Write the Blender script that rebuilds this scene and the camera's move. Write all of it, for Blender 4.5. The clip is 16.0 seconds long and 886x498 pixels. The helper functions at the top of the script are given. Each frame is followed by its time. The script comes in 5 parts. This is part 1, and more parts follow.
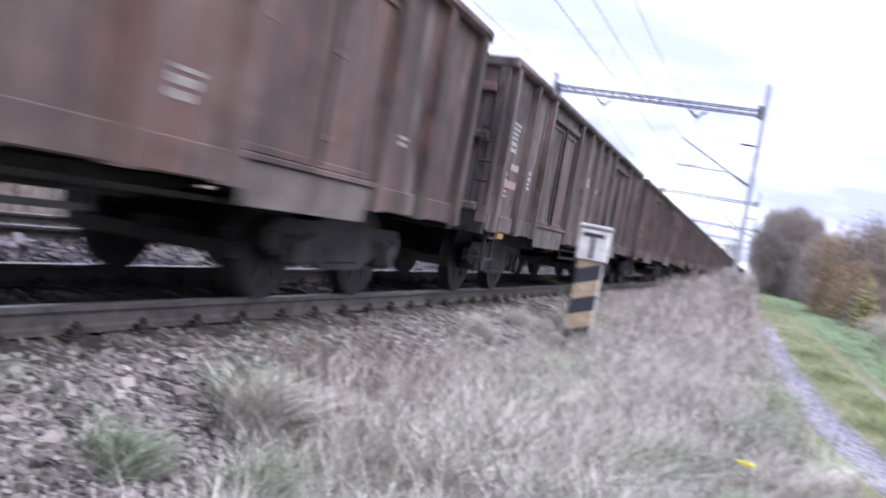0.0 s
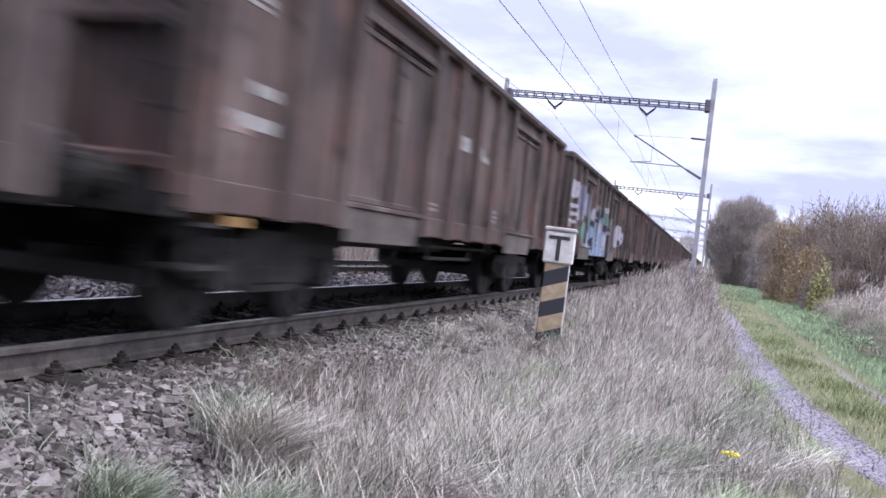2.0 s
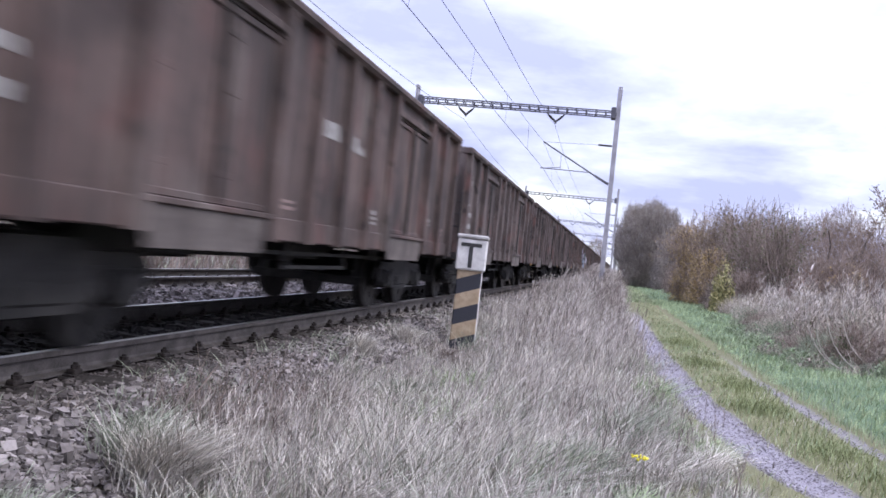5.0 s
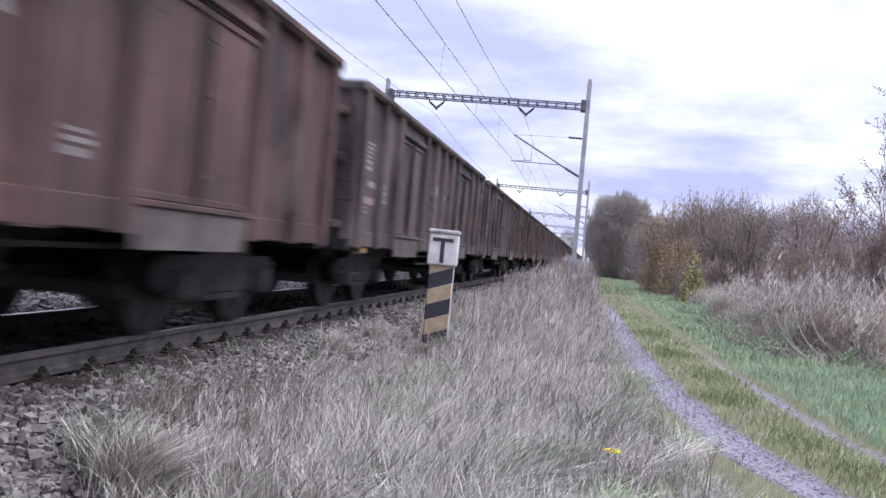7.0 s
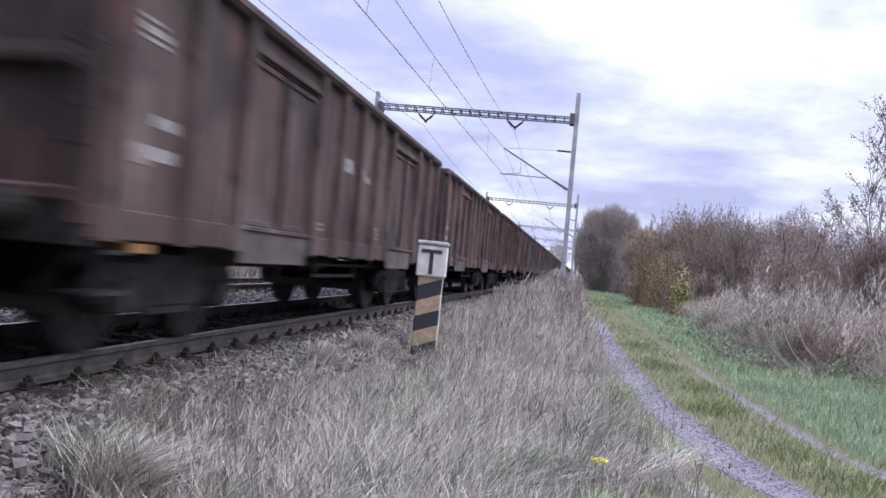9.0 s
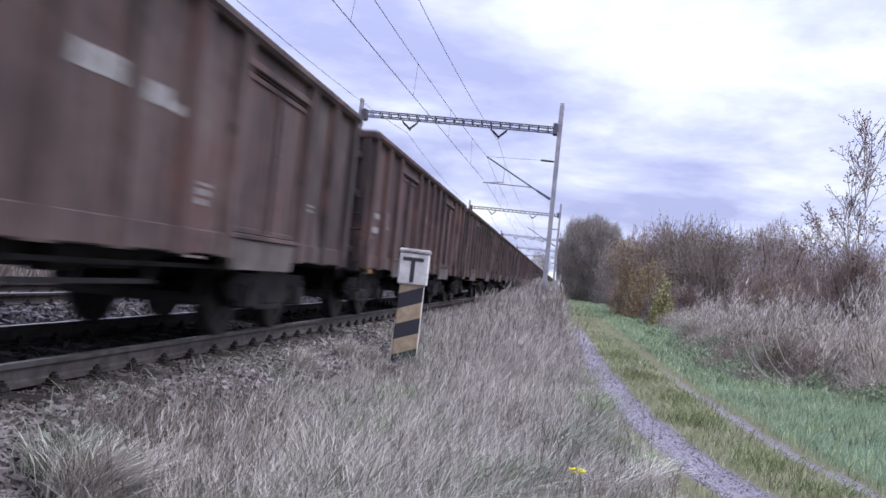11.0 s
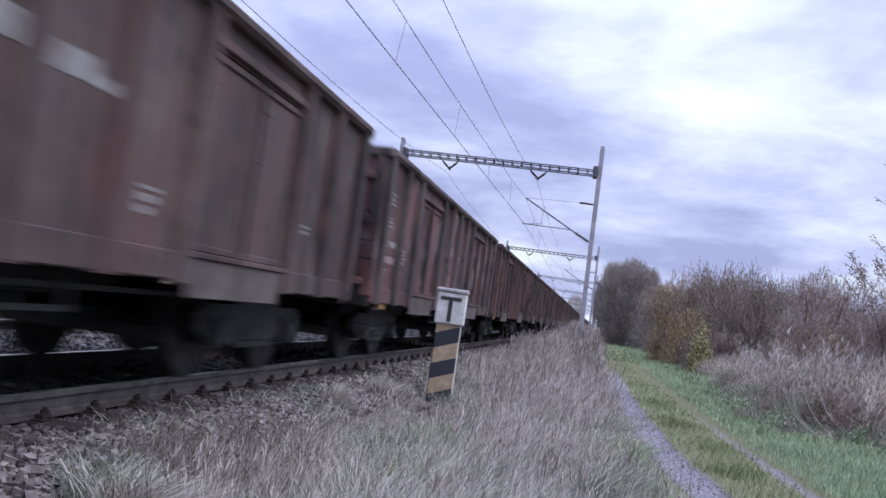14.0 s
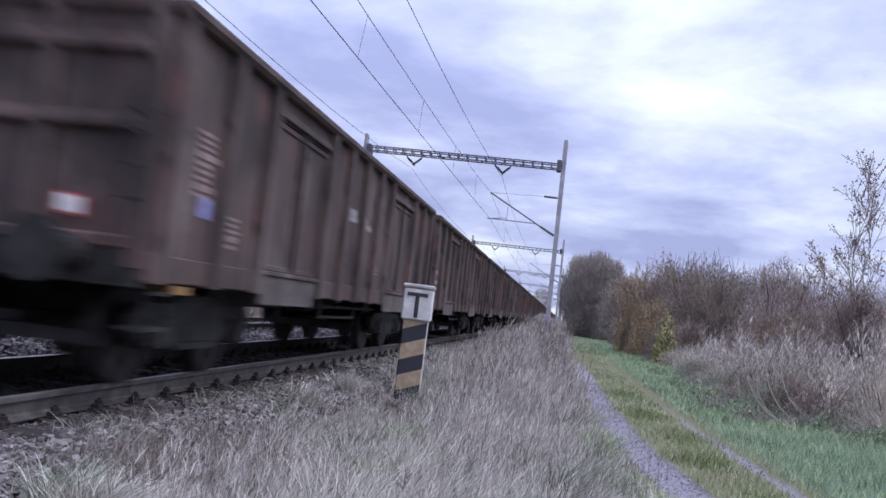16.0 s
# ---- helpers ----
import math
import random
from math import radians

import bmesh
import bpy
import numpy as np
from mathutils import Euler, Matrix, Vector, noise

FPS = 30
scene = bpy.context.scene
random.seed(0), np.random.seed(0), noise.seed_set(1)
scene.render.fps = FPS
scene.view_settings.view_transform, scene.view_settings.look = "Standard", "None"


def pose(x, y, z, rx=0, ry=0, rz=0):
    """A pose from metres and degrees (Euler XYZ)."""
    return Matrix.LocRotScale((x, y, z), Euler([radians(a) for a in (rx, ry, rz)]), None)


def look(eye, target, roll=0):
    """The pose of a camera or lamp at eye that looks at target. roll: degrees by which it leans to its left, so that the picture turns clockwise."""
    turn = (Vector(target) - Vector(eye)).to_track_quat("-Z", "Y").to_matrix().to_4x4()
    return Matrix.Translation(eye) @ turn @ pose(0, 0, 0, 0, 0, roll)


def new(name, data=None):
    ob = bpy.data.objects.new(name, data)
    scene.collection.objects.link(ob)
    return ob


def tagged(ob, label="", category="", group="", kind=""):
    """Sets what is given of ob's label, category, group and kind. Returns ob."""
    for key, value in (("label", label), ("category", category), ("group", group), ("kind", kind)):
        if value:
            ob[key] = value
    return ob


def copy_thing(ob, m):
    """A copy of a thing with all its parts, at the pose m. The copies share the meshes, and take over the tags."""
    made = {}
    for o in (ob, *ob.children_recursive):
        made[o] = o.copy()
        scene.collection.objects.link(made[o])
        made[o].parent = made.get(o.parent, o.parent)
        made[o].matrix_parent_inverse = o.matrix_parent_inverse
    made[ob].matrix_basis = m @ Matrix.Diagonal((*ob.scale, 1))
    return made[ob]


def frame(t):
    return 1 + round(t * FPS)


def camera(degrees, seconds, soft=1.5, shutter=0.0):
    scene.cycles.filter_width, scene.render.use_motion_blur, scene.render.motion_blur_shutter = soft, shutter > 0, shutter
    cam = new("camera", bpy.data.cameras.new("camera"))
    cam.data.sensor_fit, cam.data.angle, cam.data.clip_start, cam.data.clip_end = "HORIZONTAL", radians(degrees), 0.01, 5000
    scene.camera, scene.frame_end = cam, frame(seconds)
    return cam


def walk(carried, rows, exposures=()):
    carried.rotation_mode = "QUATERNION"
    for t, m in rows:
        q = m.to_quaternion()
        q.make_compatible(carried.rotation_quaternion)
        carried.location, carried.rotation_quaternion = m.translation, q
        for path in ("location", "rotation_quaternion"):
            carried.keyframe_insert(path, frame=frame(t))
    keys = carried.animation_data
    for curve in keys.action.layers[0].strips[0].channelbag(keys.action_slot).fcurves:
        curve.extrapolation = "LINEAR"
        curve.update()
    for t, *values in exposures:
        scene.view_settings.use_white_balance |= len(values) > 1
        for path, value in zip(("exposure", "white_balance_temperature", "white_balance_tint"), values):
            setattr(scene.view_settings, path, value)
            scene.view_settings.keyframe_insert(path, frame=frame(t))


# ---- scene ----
cam = camera(54.26, 16.0, soft=1.6, shutter=0.55)
walk(cam, [
    (0, pose(0.101, 0.040, 0.899, 88.26, -10.13, 20.03)),
    (0.5, pose(0.032, 0.015, 0.925, 87.17, -10.22, 11.56)),
    (1, pose(0.023, -0.011, 0.928, 89.04, -9.39, 9.26)),
    (1.5, pose(0.022, -0.020, 0.914, 87.96, -5.80, 11.58)),
    (2, pose(-0.010, -0.027, 0.909, 89.26, -6.59, 17.20)),
    (2.5, pose(-0.046, -0.049, 0.902, 87.78, -5.83, 16.99)),
    (3, pose(-0.034, -0.033, 0.921, 89.36, -6.56, 15.09)),
    (3.5, pose(-0.029, -0.061, 0.926, 89.56, -6.68, 13.83)),
    (4, pose(-0.036, -0.035, 0.937, 89.19, -4.89, 13.83)),
    (4.5, pose(-0.012, 0.004, 0.939, 90.30, -5.67, 12.35)),
    (7, pose(-0.001, 0.010, 0.973, 90.00, -5.15, 9.61)),
    (7.5, pose(-0.012, 0.010, 0.971, 90.29, -5.48, 9.81)),
    (8, pose(0.002, 0.018, 0.950, 90.76, -5.72, 9.31)),
    (8.5, pose(0.000, 0.019, 0.961, 90.55, -5.39, 9.44)),
    (9, pose(0.014, -0.001, 0.948, 90.94, -5.24, 8.91)),
    (11.5, pose(0.030, 0.007, 0.954, 92.04, -5.90, 7.62)),
    (12, pose(0.021, 0.034, 0.951, 92.97, -5.83, 7.59)),
    (12.5, pose(0.008, 0.025, 0.960, 93.33, -6.63, 7.76)),
    (13, pose(-0.009, 0.009, 0.965, 93.61, -6.50, 8.84)),
    (13.5, pose(-0.020, 0.011, 0.956, 94.13, -6.95, 9.79)),
    (14, pose(-0.001, -0.014, 0.957, 93.90, -7.57, 10.09)),
    (14.5, pose(-0.023, 0.012, 0.957, 93.45, -8.02, 8.95)),
    (15, pose(-0.004, 0.012, 0.958, 93.66, -7.65, 7.96)),
    (15.5, pose(-0.009, -0.003, 0.965, 94.12, -7.54, 8.01)),
    (16, pose(-0.008, 0.029, 0.959, 93.88, -6.47, 7.88)),
], exposures=[(0, 1.06, 6350, 5), (0.6, 0.9, 6360, 5), (1.5, 0.68, 6360, 6), (2, 0.8, 6430, 6), (3, 0.93, 6470, 6), (4, 0.79, 6410, 6), (7, 0.57, 6350, 6), (9, 0.42, 6350, 6), (11.5, 0.28, 6150, 7), (12.5, 0.16, 6050, 7), (16, 0.1, 5950, 7)])

# ---- world and sun ----
world = bpy.data.worlds.new("overcast_sky")
scene.world = world
world.use_nodes = True
wn, wl = world.node_tree.nodes, world.node_tree.links
wn.clear()
w_out = wn.new("ShaderNodeOutputWorld")
w_bg = wn.new("ShaderNodeBackground")
w_sky = wn.new("ShaderNodeTexSky")
w_sky.sky_type, w_sky.sun_disc = "NISHITA", False
w_sky.sun_elevation, w_sky.sun_rotation = radians(54), radians(105.6)
w_co = wn.new("ShaderNodeTexCoord")
w_sep = wn.new("ShaderNodeSeparateXYZ")
w_add = wn.new("ShaderNodeMath")
w_add.operation = "ADD"
w_add.inputs[1].default_value = 0.16
w_max = wn.new("ShaderNodeMath")
w_max.operation = "MAXIMUM"
w_max.inputs[1].default_value = 0.05
w_div = wn.new("ShaderNodeVectorMath")
w_div.operation = "DIVIDE"
w_comb = wn.new("ShaderNodeCombineXYZ")
w_noise = wn.new("ShaderNodeTexNoise")
w_noise.inputs["Scale"].default_value = 1.15
w_noise.inputs["Detail"].default_value = 7
w_noise.inputs["Roughness"].default_value = 0.57
w_noise.inputs["Distortion"].default_value = 0.15
w_ramp = wn.new("ShaderNodeValToRGB")
w_ramp.color_ramp.elements[0].position, w_ramp.color_ramp.elements[0].color = 0.38, (0.47, 0.48, 0.78, 1)
w_ramp.color_ramp.elements[1].position, w_ramp.color_ramp.elements[1].color = 0.68, (1.1, 1.1, 1.15, 1)
w_mid = w_ramp.color_ramp.elements.new(0.5)
w_mid.color = (0.68, 0.69, 0.98, 1)
w_scale = wn.new("ShaderNodeVectorMath")
w_scale.operation = "SCALE"
w_scale.inputs["Scale"].default_value = 0.1
w_mix = wn.new("ShaderNodeMix")
w_mix.data_type = "RGBA"
w_mix.inputs["Factor"].default_value = 0.88
wl.new(w_co.outputs["Generated"], w_sep.inputs[0])
wl.new(w_sep.outputs["Z"], w_add.inputs[0])
wl.new(w_add.outputs[0], w_max.inputs[0])
w_neg = wn.new("ShaderNodeMath")
w_neg.operation = "MULTIPLY"
w_neg.inputs[1].default_value = -1.0
wl.new(w_max.outputs[0], w_neg.inputs[0])
wl.new(w_neg.outputs[0], w_comb.inputs[0])
for k in (1, 2):
    wl.new(w_max.outputs[0], w_comb.inputs[k])
wl.new(w_co.outputs["Generated"], w_div.inputs[0])
wl.new(w_comb.outputs[0], w_div.inputs[1])
w_shift = wn.new("ShaderNodeVectorMath")
w_shift.inputs[1].default_value = (-0.5, 0.0, 0.0)
wl.new(w_div.outputs[0], w_shift.inputs[0])
wl.new(w_shift.outputs[0], w_noise.inputs["Vector"])
wl.new(w_noise.outputs["Fac"], w_ramp.inputs[0])
wl.new(w_sky.outputs[0], w_scale.inputs[0])
wl.new(w_scale.outputs[0], w_mix.inputs["A"])
wl.new(w_ramp.outputs[0], w_mix.inputs["B"])
# an overcast sky is brightest overhead
w_sq = wn.new("ShaderNodeMath")
w_sq.operation = "POWER"
w_sq.inputs[1].default_value = 2.0
w_up = wn.new("ShaderNodeMath")
w_up.operation = "MAXIMUM"
w_up.inputs[1].default_value = 0.0
w_dome = wn.new("ShaderNodeMath")
w_dome.operation = "MULTIPLY_ADD"
w_dome.inputs[1].default_value, w_dome.inputs[2].default_value = 2.3, 0.92
w_bright = wn.new("ShaderNodeVectorMath")
w_bright.operation = "SCALE"
wl.new(w_sep.outputs["Z"], w_up.inputs[0])
wl.new(w_up.outputs[0], w_sq.inputs[0])
wl.new(w_sq.outputs[0], w_dome.inputs[0])
wl.new(w_mix.outputs["Result"], w_bright.inputs[0])
wl.new(w_dome.outputs[0], w_bright.inputs["Scale"])
wl.new(w_bright.outputs[0], w_bg.inputs["Color"])
w_bg.inputs["Strength"].default_value = 0.95
wl.new(w_bg.outputs[0], w_out.inputs[0])

sun = new("sun", bpy.data.lights.new("sun", "SUN"))
sun.data.energy, sun.data.angle, sun.data.color = 1.45, radians(30), (1.0, 0.97, 0.93)
sun.matrix_world = look((25, -7, 36), (0, 0, 0))

# ---- fitted plan ----
TRACK = -4.518          # centre line of the near track
TRACK_FAR = -8.75       # centre line of the second track
PORTAL_Y = 38.94
PORTAL_STEP = 48.5
SPEED = 14.04 / 0.774   # metres a second
LAST = 21               # number of the last wagon


# ---- materials ----
def mat(name, dark, light, scale=8.0, rough=0.8, metal=0.0, bump=0.3, fine=60.0, stretch=(1, 1, 1), island=0.0,
        per_object=0.0, specular=0.3, bump_distance=0.01):
    """Two-scale noise between two colours with fine relief."""
    m = bpy.data.materials.new(name)
    m.use_nodes = True
    n, l = m.node_tree.nodes, m.node_tree.links
    b = n["Principled BSDF"]
    b.inputs["Roughness"].default_value, b.inputs["Metallic"].default_value = rough, metal
    b.inputs["Specular IOR Level"].default_value = specular
    co, mp = n.new("ShaderNodeTexCoord"), n.new("ShaderNodeMapping")
    mp.inputs["Scale"].default_value = stretch
    l.new(co.outputs["Object"], mp.inputs[0])
    n1, n2 = n.new("ShaderNodeTexNoise"), n.new("ShaderNodeTexNoise")
    n1.inputs["Scale"].default_value, n1.inputs["Detail"].default_value = scale, 6
    n2.inputs["Scale"].default_value, n2.inputs["Detail"].default_value = fine, 4
    for k in (n1, n2):
        l.new(mp.outputs[0], k.inputs["Vector"])
    add = n.new("ShaderNodeMath")
    add.operation = "MULTIPLY_ADD"
    l.new(n2.outputs["Fac"], add.inputs[0])
    add.inputs[1].default_value = 0.45
    l.new(n1.outputs["Fac"], add.inputs[2])
    fac = add.outputs[0]
    amount_all = island + per_object
    for amount, node, out in ((island, "ShaderNodeNewGeometry", "Random Per Island"), (per_object, "ShaderNodeObjectInfo", "Random")):
        if amount:
            src, more = n.new(node), n.new("ShaderNodeMath")
            more.operation = "MULTIPLY_ADD"
            l.new(src.outputs[out], more.inputs[0])
            more.inputs[1].default_value = amount
            l.new(fac, more.inputs[2])
            fac = more.outputs[0]
    spread = n.new("ShaderNodeMapRange")
    middle_value, half_width = 0.725 + amount_all / 2, 0.2 + amount_all * 0.5
    spread.inputs["From Min"].default_value, spread.inputs["From Max"].default_value = middle_value - half_width, middle_value + half_width
    l.new(fac, spread.inputs["Value"])
    fac = spread.outputs[0]
    ramp = n.new("ShaderNodeValToRGB")
    ramp.color_ramp.elements[0].color, ramp.color_ramp.elements[1].color = (*dark, 1), (*light, 1)
    l.new(fac, ramp.inputs[0])
    l.new(ramp.outputs[0], b.inputs["Base Color"])
    if bump:
        bp = n.new("ShaderNodeBump")
        bp.inputs["Strength"].default_value, bp.inputs["Distance"].default_value = bump, bump_distance
        l.new(n2.outputs["Fac"], bp.inputs["Height"])
        l.new(bp.outputs[0], b.inputs["Normal"])
    return m


def mixed(m, colour, where, soft=(0.45, 0.55)):
    """Lays a second colour over a material where a node output, made by where(nodes, links), is high."""
    n, l = m.node_tree.nodes, m.node_tree.links
    b = n["Principled BSDF"]
    old = b.inputs["Base Color"].links[0].from_socket
    ramp, mx = n.new("ShaderNodeMapRange"), n.new("ShaderNodeMix")
    ramp.inputs["From Min"].default_value, ramp.inputs["From Max"].default_value = soft
    l.new(where(n, l), ramp.inputs["Value"])
    mx.data_type = "RGBA"
    l.new(ramp.outputs[0], mx.inputs["Factor"])
    l.new(old, mx.inputs["A"])
    if isinstance(colour, tuple):
        mx.inputs["B"].default_value = (*colour, 1)
    else:
        l.new(colour, mx.inputs["B"])
    l.new(mx.outputs["Result"], b.inputs["Base Color"])
    return m


def noise_at(scale, stretch=(1, 1, 1), offset=(0, 0, 0), detail=5.0):
    """A noise mask in object space."""
    def where(n, l):
        co, mp, nz = n.new("ShaderNodeTexCoord"), n.new("ShaderNodeMapping"), n.new("ShaderNodeTexNoise")
        mp.inputs["Scale"].default_value, mp.inputs["Location"].default_value = stretch, offset
        nz.inputs["Scale"].default_value, nz.inputs["Detail"].default_value = scale, detail
        l.new(co.outputs["Object"], mp.inputs[0])
        l.new(mp.outputs[0], nz.inputs["Vector"])
        return nz.outputs["Fac"]
    return where


def attribute(name):
    def where(n, l):
        a = n.new("ShaderNodeAttribute")
        a.attribute_name = name
        return a.outputs["Fac"]
    return where


def wagon_paint(name, dark, light, seed=0):
    m = mat(name, dark, light, scale=1.6, rough=0.72, bump=0.25, fine=26, stretch=(1, 1, 0.35), bump_distance=0.006)
    mixed(m, (0.034, 0.025, 0.023), noise_at(1.1, (1, 1, 0.7), (11 + seed * 17, 4 + seed * 9, 6)), (0.48, 0.66))      # broad soot
    mixed(m, (0.120, 0.063, 0.056), noise_at(2.6, (1, 1, 0.6), (7 + seed * 13, 5, 2 + seed)), (0.54, 0.70))           # rust patches
    mixed(m, (0.20, 0.165, 0.15), noise_at(1.7, (1, 1, 0.4), (1, 9 + seed * 11, 4)), (0.58, 0.8))                      # dust
    weathered(m, seed)
    if "rose" in name and seed == 4:
        mixed(m, (0.30, 0.245, 0.23), noise_at(1.25, (1, 1, 0.8), (2 + seed * 5, 8, 3)), (0.58, 0.70))                 # worn pale patches
    return m


def weathered(m, seed=0):
    mixed(m, (0.042, 0.032, 0.030), noise_at(3.4, (1, 1.6, 0.14), (3 + seed * 19, 1 + seed * 7, 0)), (0.49, 0.66))     # grime streaks
    mixed(m, (0.030, 0.024, 0.022), noise_at(7.0, (1, 1.2, 0.5), (5 + seed * 3, 2, seed)), (0.60, 0.70))               # dark scuffs


PAINTS = {}
for look_name, dark, light in (("brown", (0.062, 0.043, 0.038), (0.148, 0.101, 0.090)), ("grey", (0.074, 0.057, 0.054), (0.168, 0.129, 0.122)),
                               ("red", (0.066, 0.039, 0.035), (0.150, 0.085, 0.076)), ("rose", (0.105, 0.050, 0.047), (0.24, 0.114, 0.106))):
    for variant in range(3):
        PAINTS[look_name, variant] = wagon_paint("weathered_" + look_name + "_paint", dark, light, variant + len(look_name))


def graffiti_paint():
    m = wagon_paint("graffiti_covered_brown_paint", (0.085, 0.060, 0.052), (0.16, 0.115, 0.10))

    def blob(y, z, ry, rz, seed, rough=0.13):
        """High inside an uneven patch round (y, z) of the side wall."""
        def where(n, l):
            co, mp, ln = n.new("ShaderNodeTexCoord"), n.new("ShaderNodeMapping"), n.new("ShaderNodeVectorMath")
            flat = n.new("ShaderNodeVectorMath")
            flat.operation = "MULTIPLY"
            flat.inputs[1].default_value = (0, 1 / ry, 1 / rz)
            sub = n.new("ShaderNodeVectorMath")
            sub.operation = "SUBTRACT"
            sub.inputs[1].default_value = (0, y, z)
            l.new(co.outputs["Object"], sub.inputs[0])
            l.new(sub.outputs[0], flat.inputs[0])
            ln.operation = "LENGTH"
            l.new(flat.outputs[0], ln.inputs[0])
            nz = n.new("ShaderNodeTexNoise")
            nz.inputs["Scale"].default_value, nz.inputs["Detail"].default_value = 2.4, 2
            mp.inputs["Location"].default_value = (seed, seed * 2, seed * 3)
            l.new(co.outputs["Object"], mp.inputs[0])
            l.new(mp.outputs[0], nz.inputs["Vector"])
            a = n.new("ShaderNodeMath")
            a.operation = "MULTIPLY_ADD"
            l.new(nz.outputs["Fac"], a.inputs[0])
            a.inputs[1].default_value = rough * 4
            s = n.new("ShaderNodeMath")
            s.operation = "SUBTRACT"
            s.inputs[0].default_value = 1.0 - rough * 2
            l.new(ln.outputs["Value"], s.inputs[1])
            l.new(s.outputs[0], a.inputs[2])
            return a.outputs[0]
        return where
    blue, pale, dark, teal = (0.36, 0.45, 0.60), (0.56, 0.53, 0.60), (0.06, 0.05, 0.08), (0.20, 0.30, 0.26)
    for colour, spot in (
            (pale, (-0.55, 0.98, 2.55, 1.34, 2)), (dark, (-0.35, 0.98, 2.42, 1.24, 3)), (blue, (-0.50, 0.92, 2.22, 1.08, 5)),
            (pale, (-1.65, 1.55, 0.28, 0.34, 8)), (pale, (-0.35, 1.70, 0.42, 0.16, 9)), (pale, (0.75, 1.30, 0.24, 0.26, 11)), (pale, (-1.05, 1.30, 0.42, 0.07, 12)),
            (dark, (-0.72, 1.42, 0.09, 0.34, 14)), (dark, (0.28, 1.45, 0.17, 0.18, 15)), (dark, (-1.35, 1.86, 0.42, 0.06, 17)), (dark, (1.05, 1.12, 0.10, 0.24, 18)), (dark, (-1.95, 1.22, 0.14, 0.20, 19)),
            (teal, (-2.62, 1.85, 0.5, 0.28, 21)), (teal, (-3.2, 1.45, 0.4, 0.25, 22)), (teal, (1.0, 2.02, 0.34, 0.2, 23)), (teal, (1.8, 1.92, 0.34, 0.16, 25)), (teal, (1.55, 1.35, 0.22, 0.2, 26)),
            (pale, (0.78, 2.26, 0.42, 0.09, 27)), (pale, (1.62, 1.62, 0.34, 0.10, 28)),
            (pale, (3.1, 1.62, 0.30, 0.52, 29)), (pale, (4.2, 1.62, 0.30, 0.42, 31)), (pale, (4.95, 1.66, 0.34, 0.40, 33)), (pale, (5.95, 1.66, 0.30, 0.44, 35)),
            (dark, (3.3, 1.52, 0.08, 0.26, 36)), (dark, (4.55, 1.5, 0.07, 0.3, 37)), (dark, (5.1, 1.42, 0.10, 0.10, 38)),
            (pale, (-5.45, 2.36, 0.34, 0.22, 39)), (pale, (-5.45, 1.98, 0.36, 0.05, 40)), (pale, (-5.42, 1.80, 0.34, 0.05, 41)), (pale, (-5.45, 1.62, 0.3, 0.05, 42)),
            ((0.36, 0.34, 0.48), (-4.25, 2.2, 0.40, 0.36, 43)), (pale, (-4.25, 1.82, 0.42, 0.13, 45)), ((0.38, 0.37, 0.50), (-2.85, 2.15, 0.55, 0.34, 47)), (dark, (-2.75, 2.12, 0.10, 0.3, 48)), (teal, (-3.9, 1.45, 0.4, 0.2, 49))):
        mixed(m, tuple(v * 0.72 for v in colour), blob(*spot), (0.0, 0.08))
    weathered(m, 5)
    return m


PAINTS["graffiti", 0] = graffiti_paint()
M_SILL = mat("dusty_grey_brown_steel", (0.062, 0.050, 0.046), (0.15, 0.125, 0.115), 3, 0.75, 0, 0.2, 30)
M_UNDER = mat("greasy_black_underframe", (0.009, 0.008, 0.008), (0.037, 0.033, 0.031), 6, 0.7, 0, 0.3, 40)
M_FRAME = mat("dusty_bogie_steel", (0.0108, 0.0101, 0.0101), (0.0405, 0.0365, 0.0351), 5, 0.75, 0, 0.3, 40)
M_WHEEL = mat("worn_wheel_steel", (0.012, 0.011, 0.011), (0.04, 0.036, 0.034), 9, 0.55, 0.3, 0.1, 50)
M_WHITE = mat("faded_white_stencil", (0.17, 0.155, 0.15), (0.38, 0.36, 0.35), 14, 0.8, 0, 0.1, 80)
M_PINKISH = mat("faded_pink_stencil", (0.20, 0.13, 0.12), (0.34, 0.25, 0.235), 14, 0.8, 0, 0.1, 80)
M_PANEL = mat("faded_pinkish_panel", (0.11, 0.06, 0.055), (0.17, 0.098, 0.09), 9, 0.8, 0, 0.1, 60)
M_RED = mat("red_reflector", (0.30, 0.06, 0.05), (0.46, 0.12, 0.10), 20, 0.4, 0, 0.05, 80)
M_ORANGE = mat("orange_plate_paint", (0.20, 0.11, 0.04), (0.34, 0.20, 0.08), 20, 0.6, 0, 0.05, 80)
M_BLUE = mat("blue_sticker", (0.16, 0.16, 0.36), (0.36, 0.36, 0.60), 20, 0.5, 0, 0.05, 80)
M_STONE_RUST = mat("rust_stained_ballast_stone", (0.025, 0.020, 0.019), (0.17, 0.145, 0.14), 12, 0.9, 0, 0.4, 60, island=0.9)
# darker copy of the rail colour, standing in for shade below the wagons
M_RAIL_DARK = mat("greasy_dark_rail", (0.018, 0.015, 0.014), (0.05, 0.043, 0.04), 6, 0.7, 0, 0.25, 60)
M_GRAVEL = mat("pale_rut_gravel", (0.14, 0.125, 0.135), (0.37, 0.34, 0.37), 12, 0.9, 0, 0.3, 60, island=0.9)
# near-black: shade under the train is put into the oily stones' colour
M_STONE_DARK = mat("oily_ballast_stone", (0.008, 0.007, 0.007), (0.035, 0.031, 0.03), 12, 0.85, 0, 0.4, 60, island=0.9)
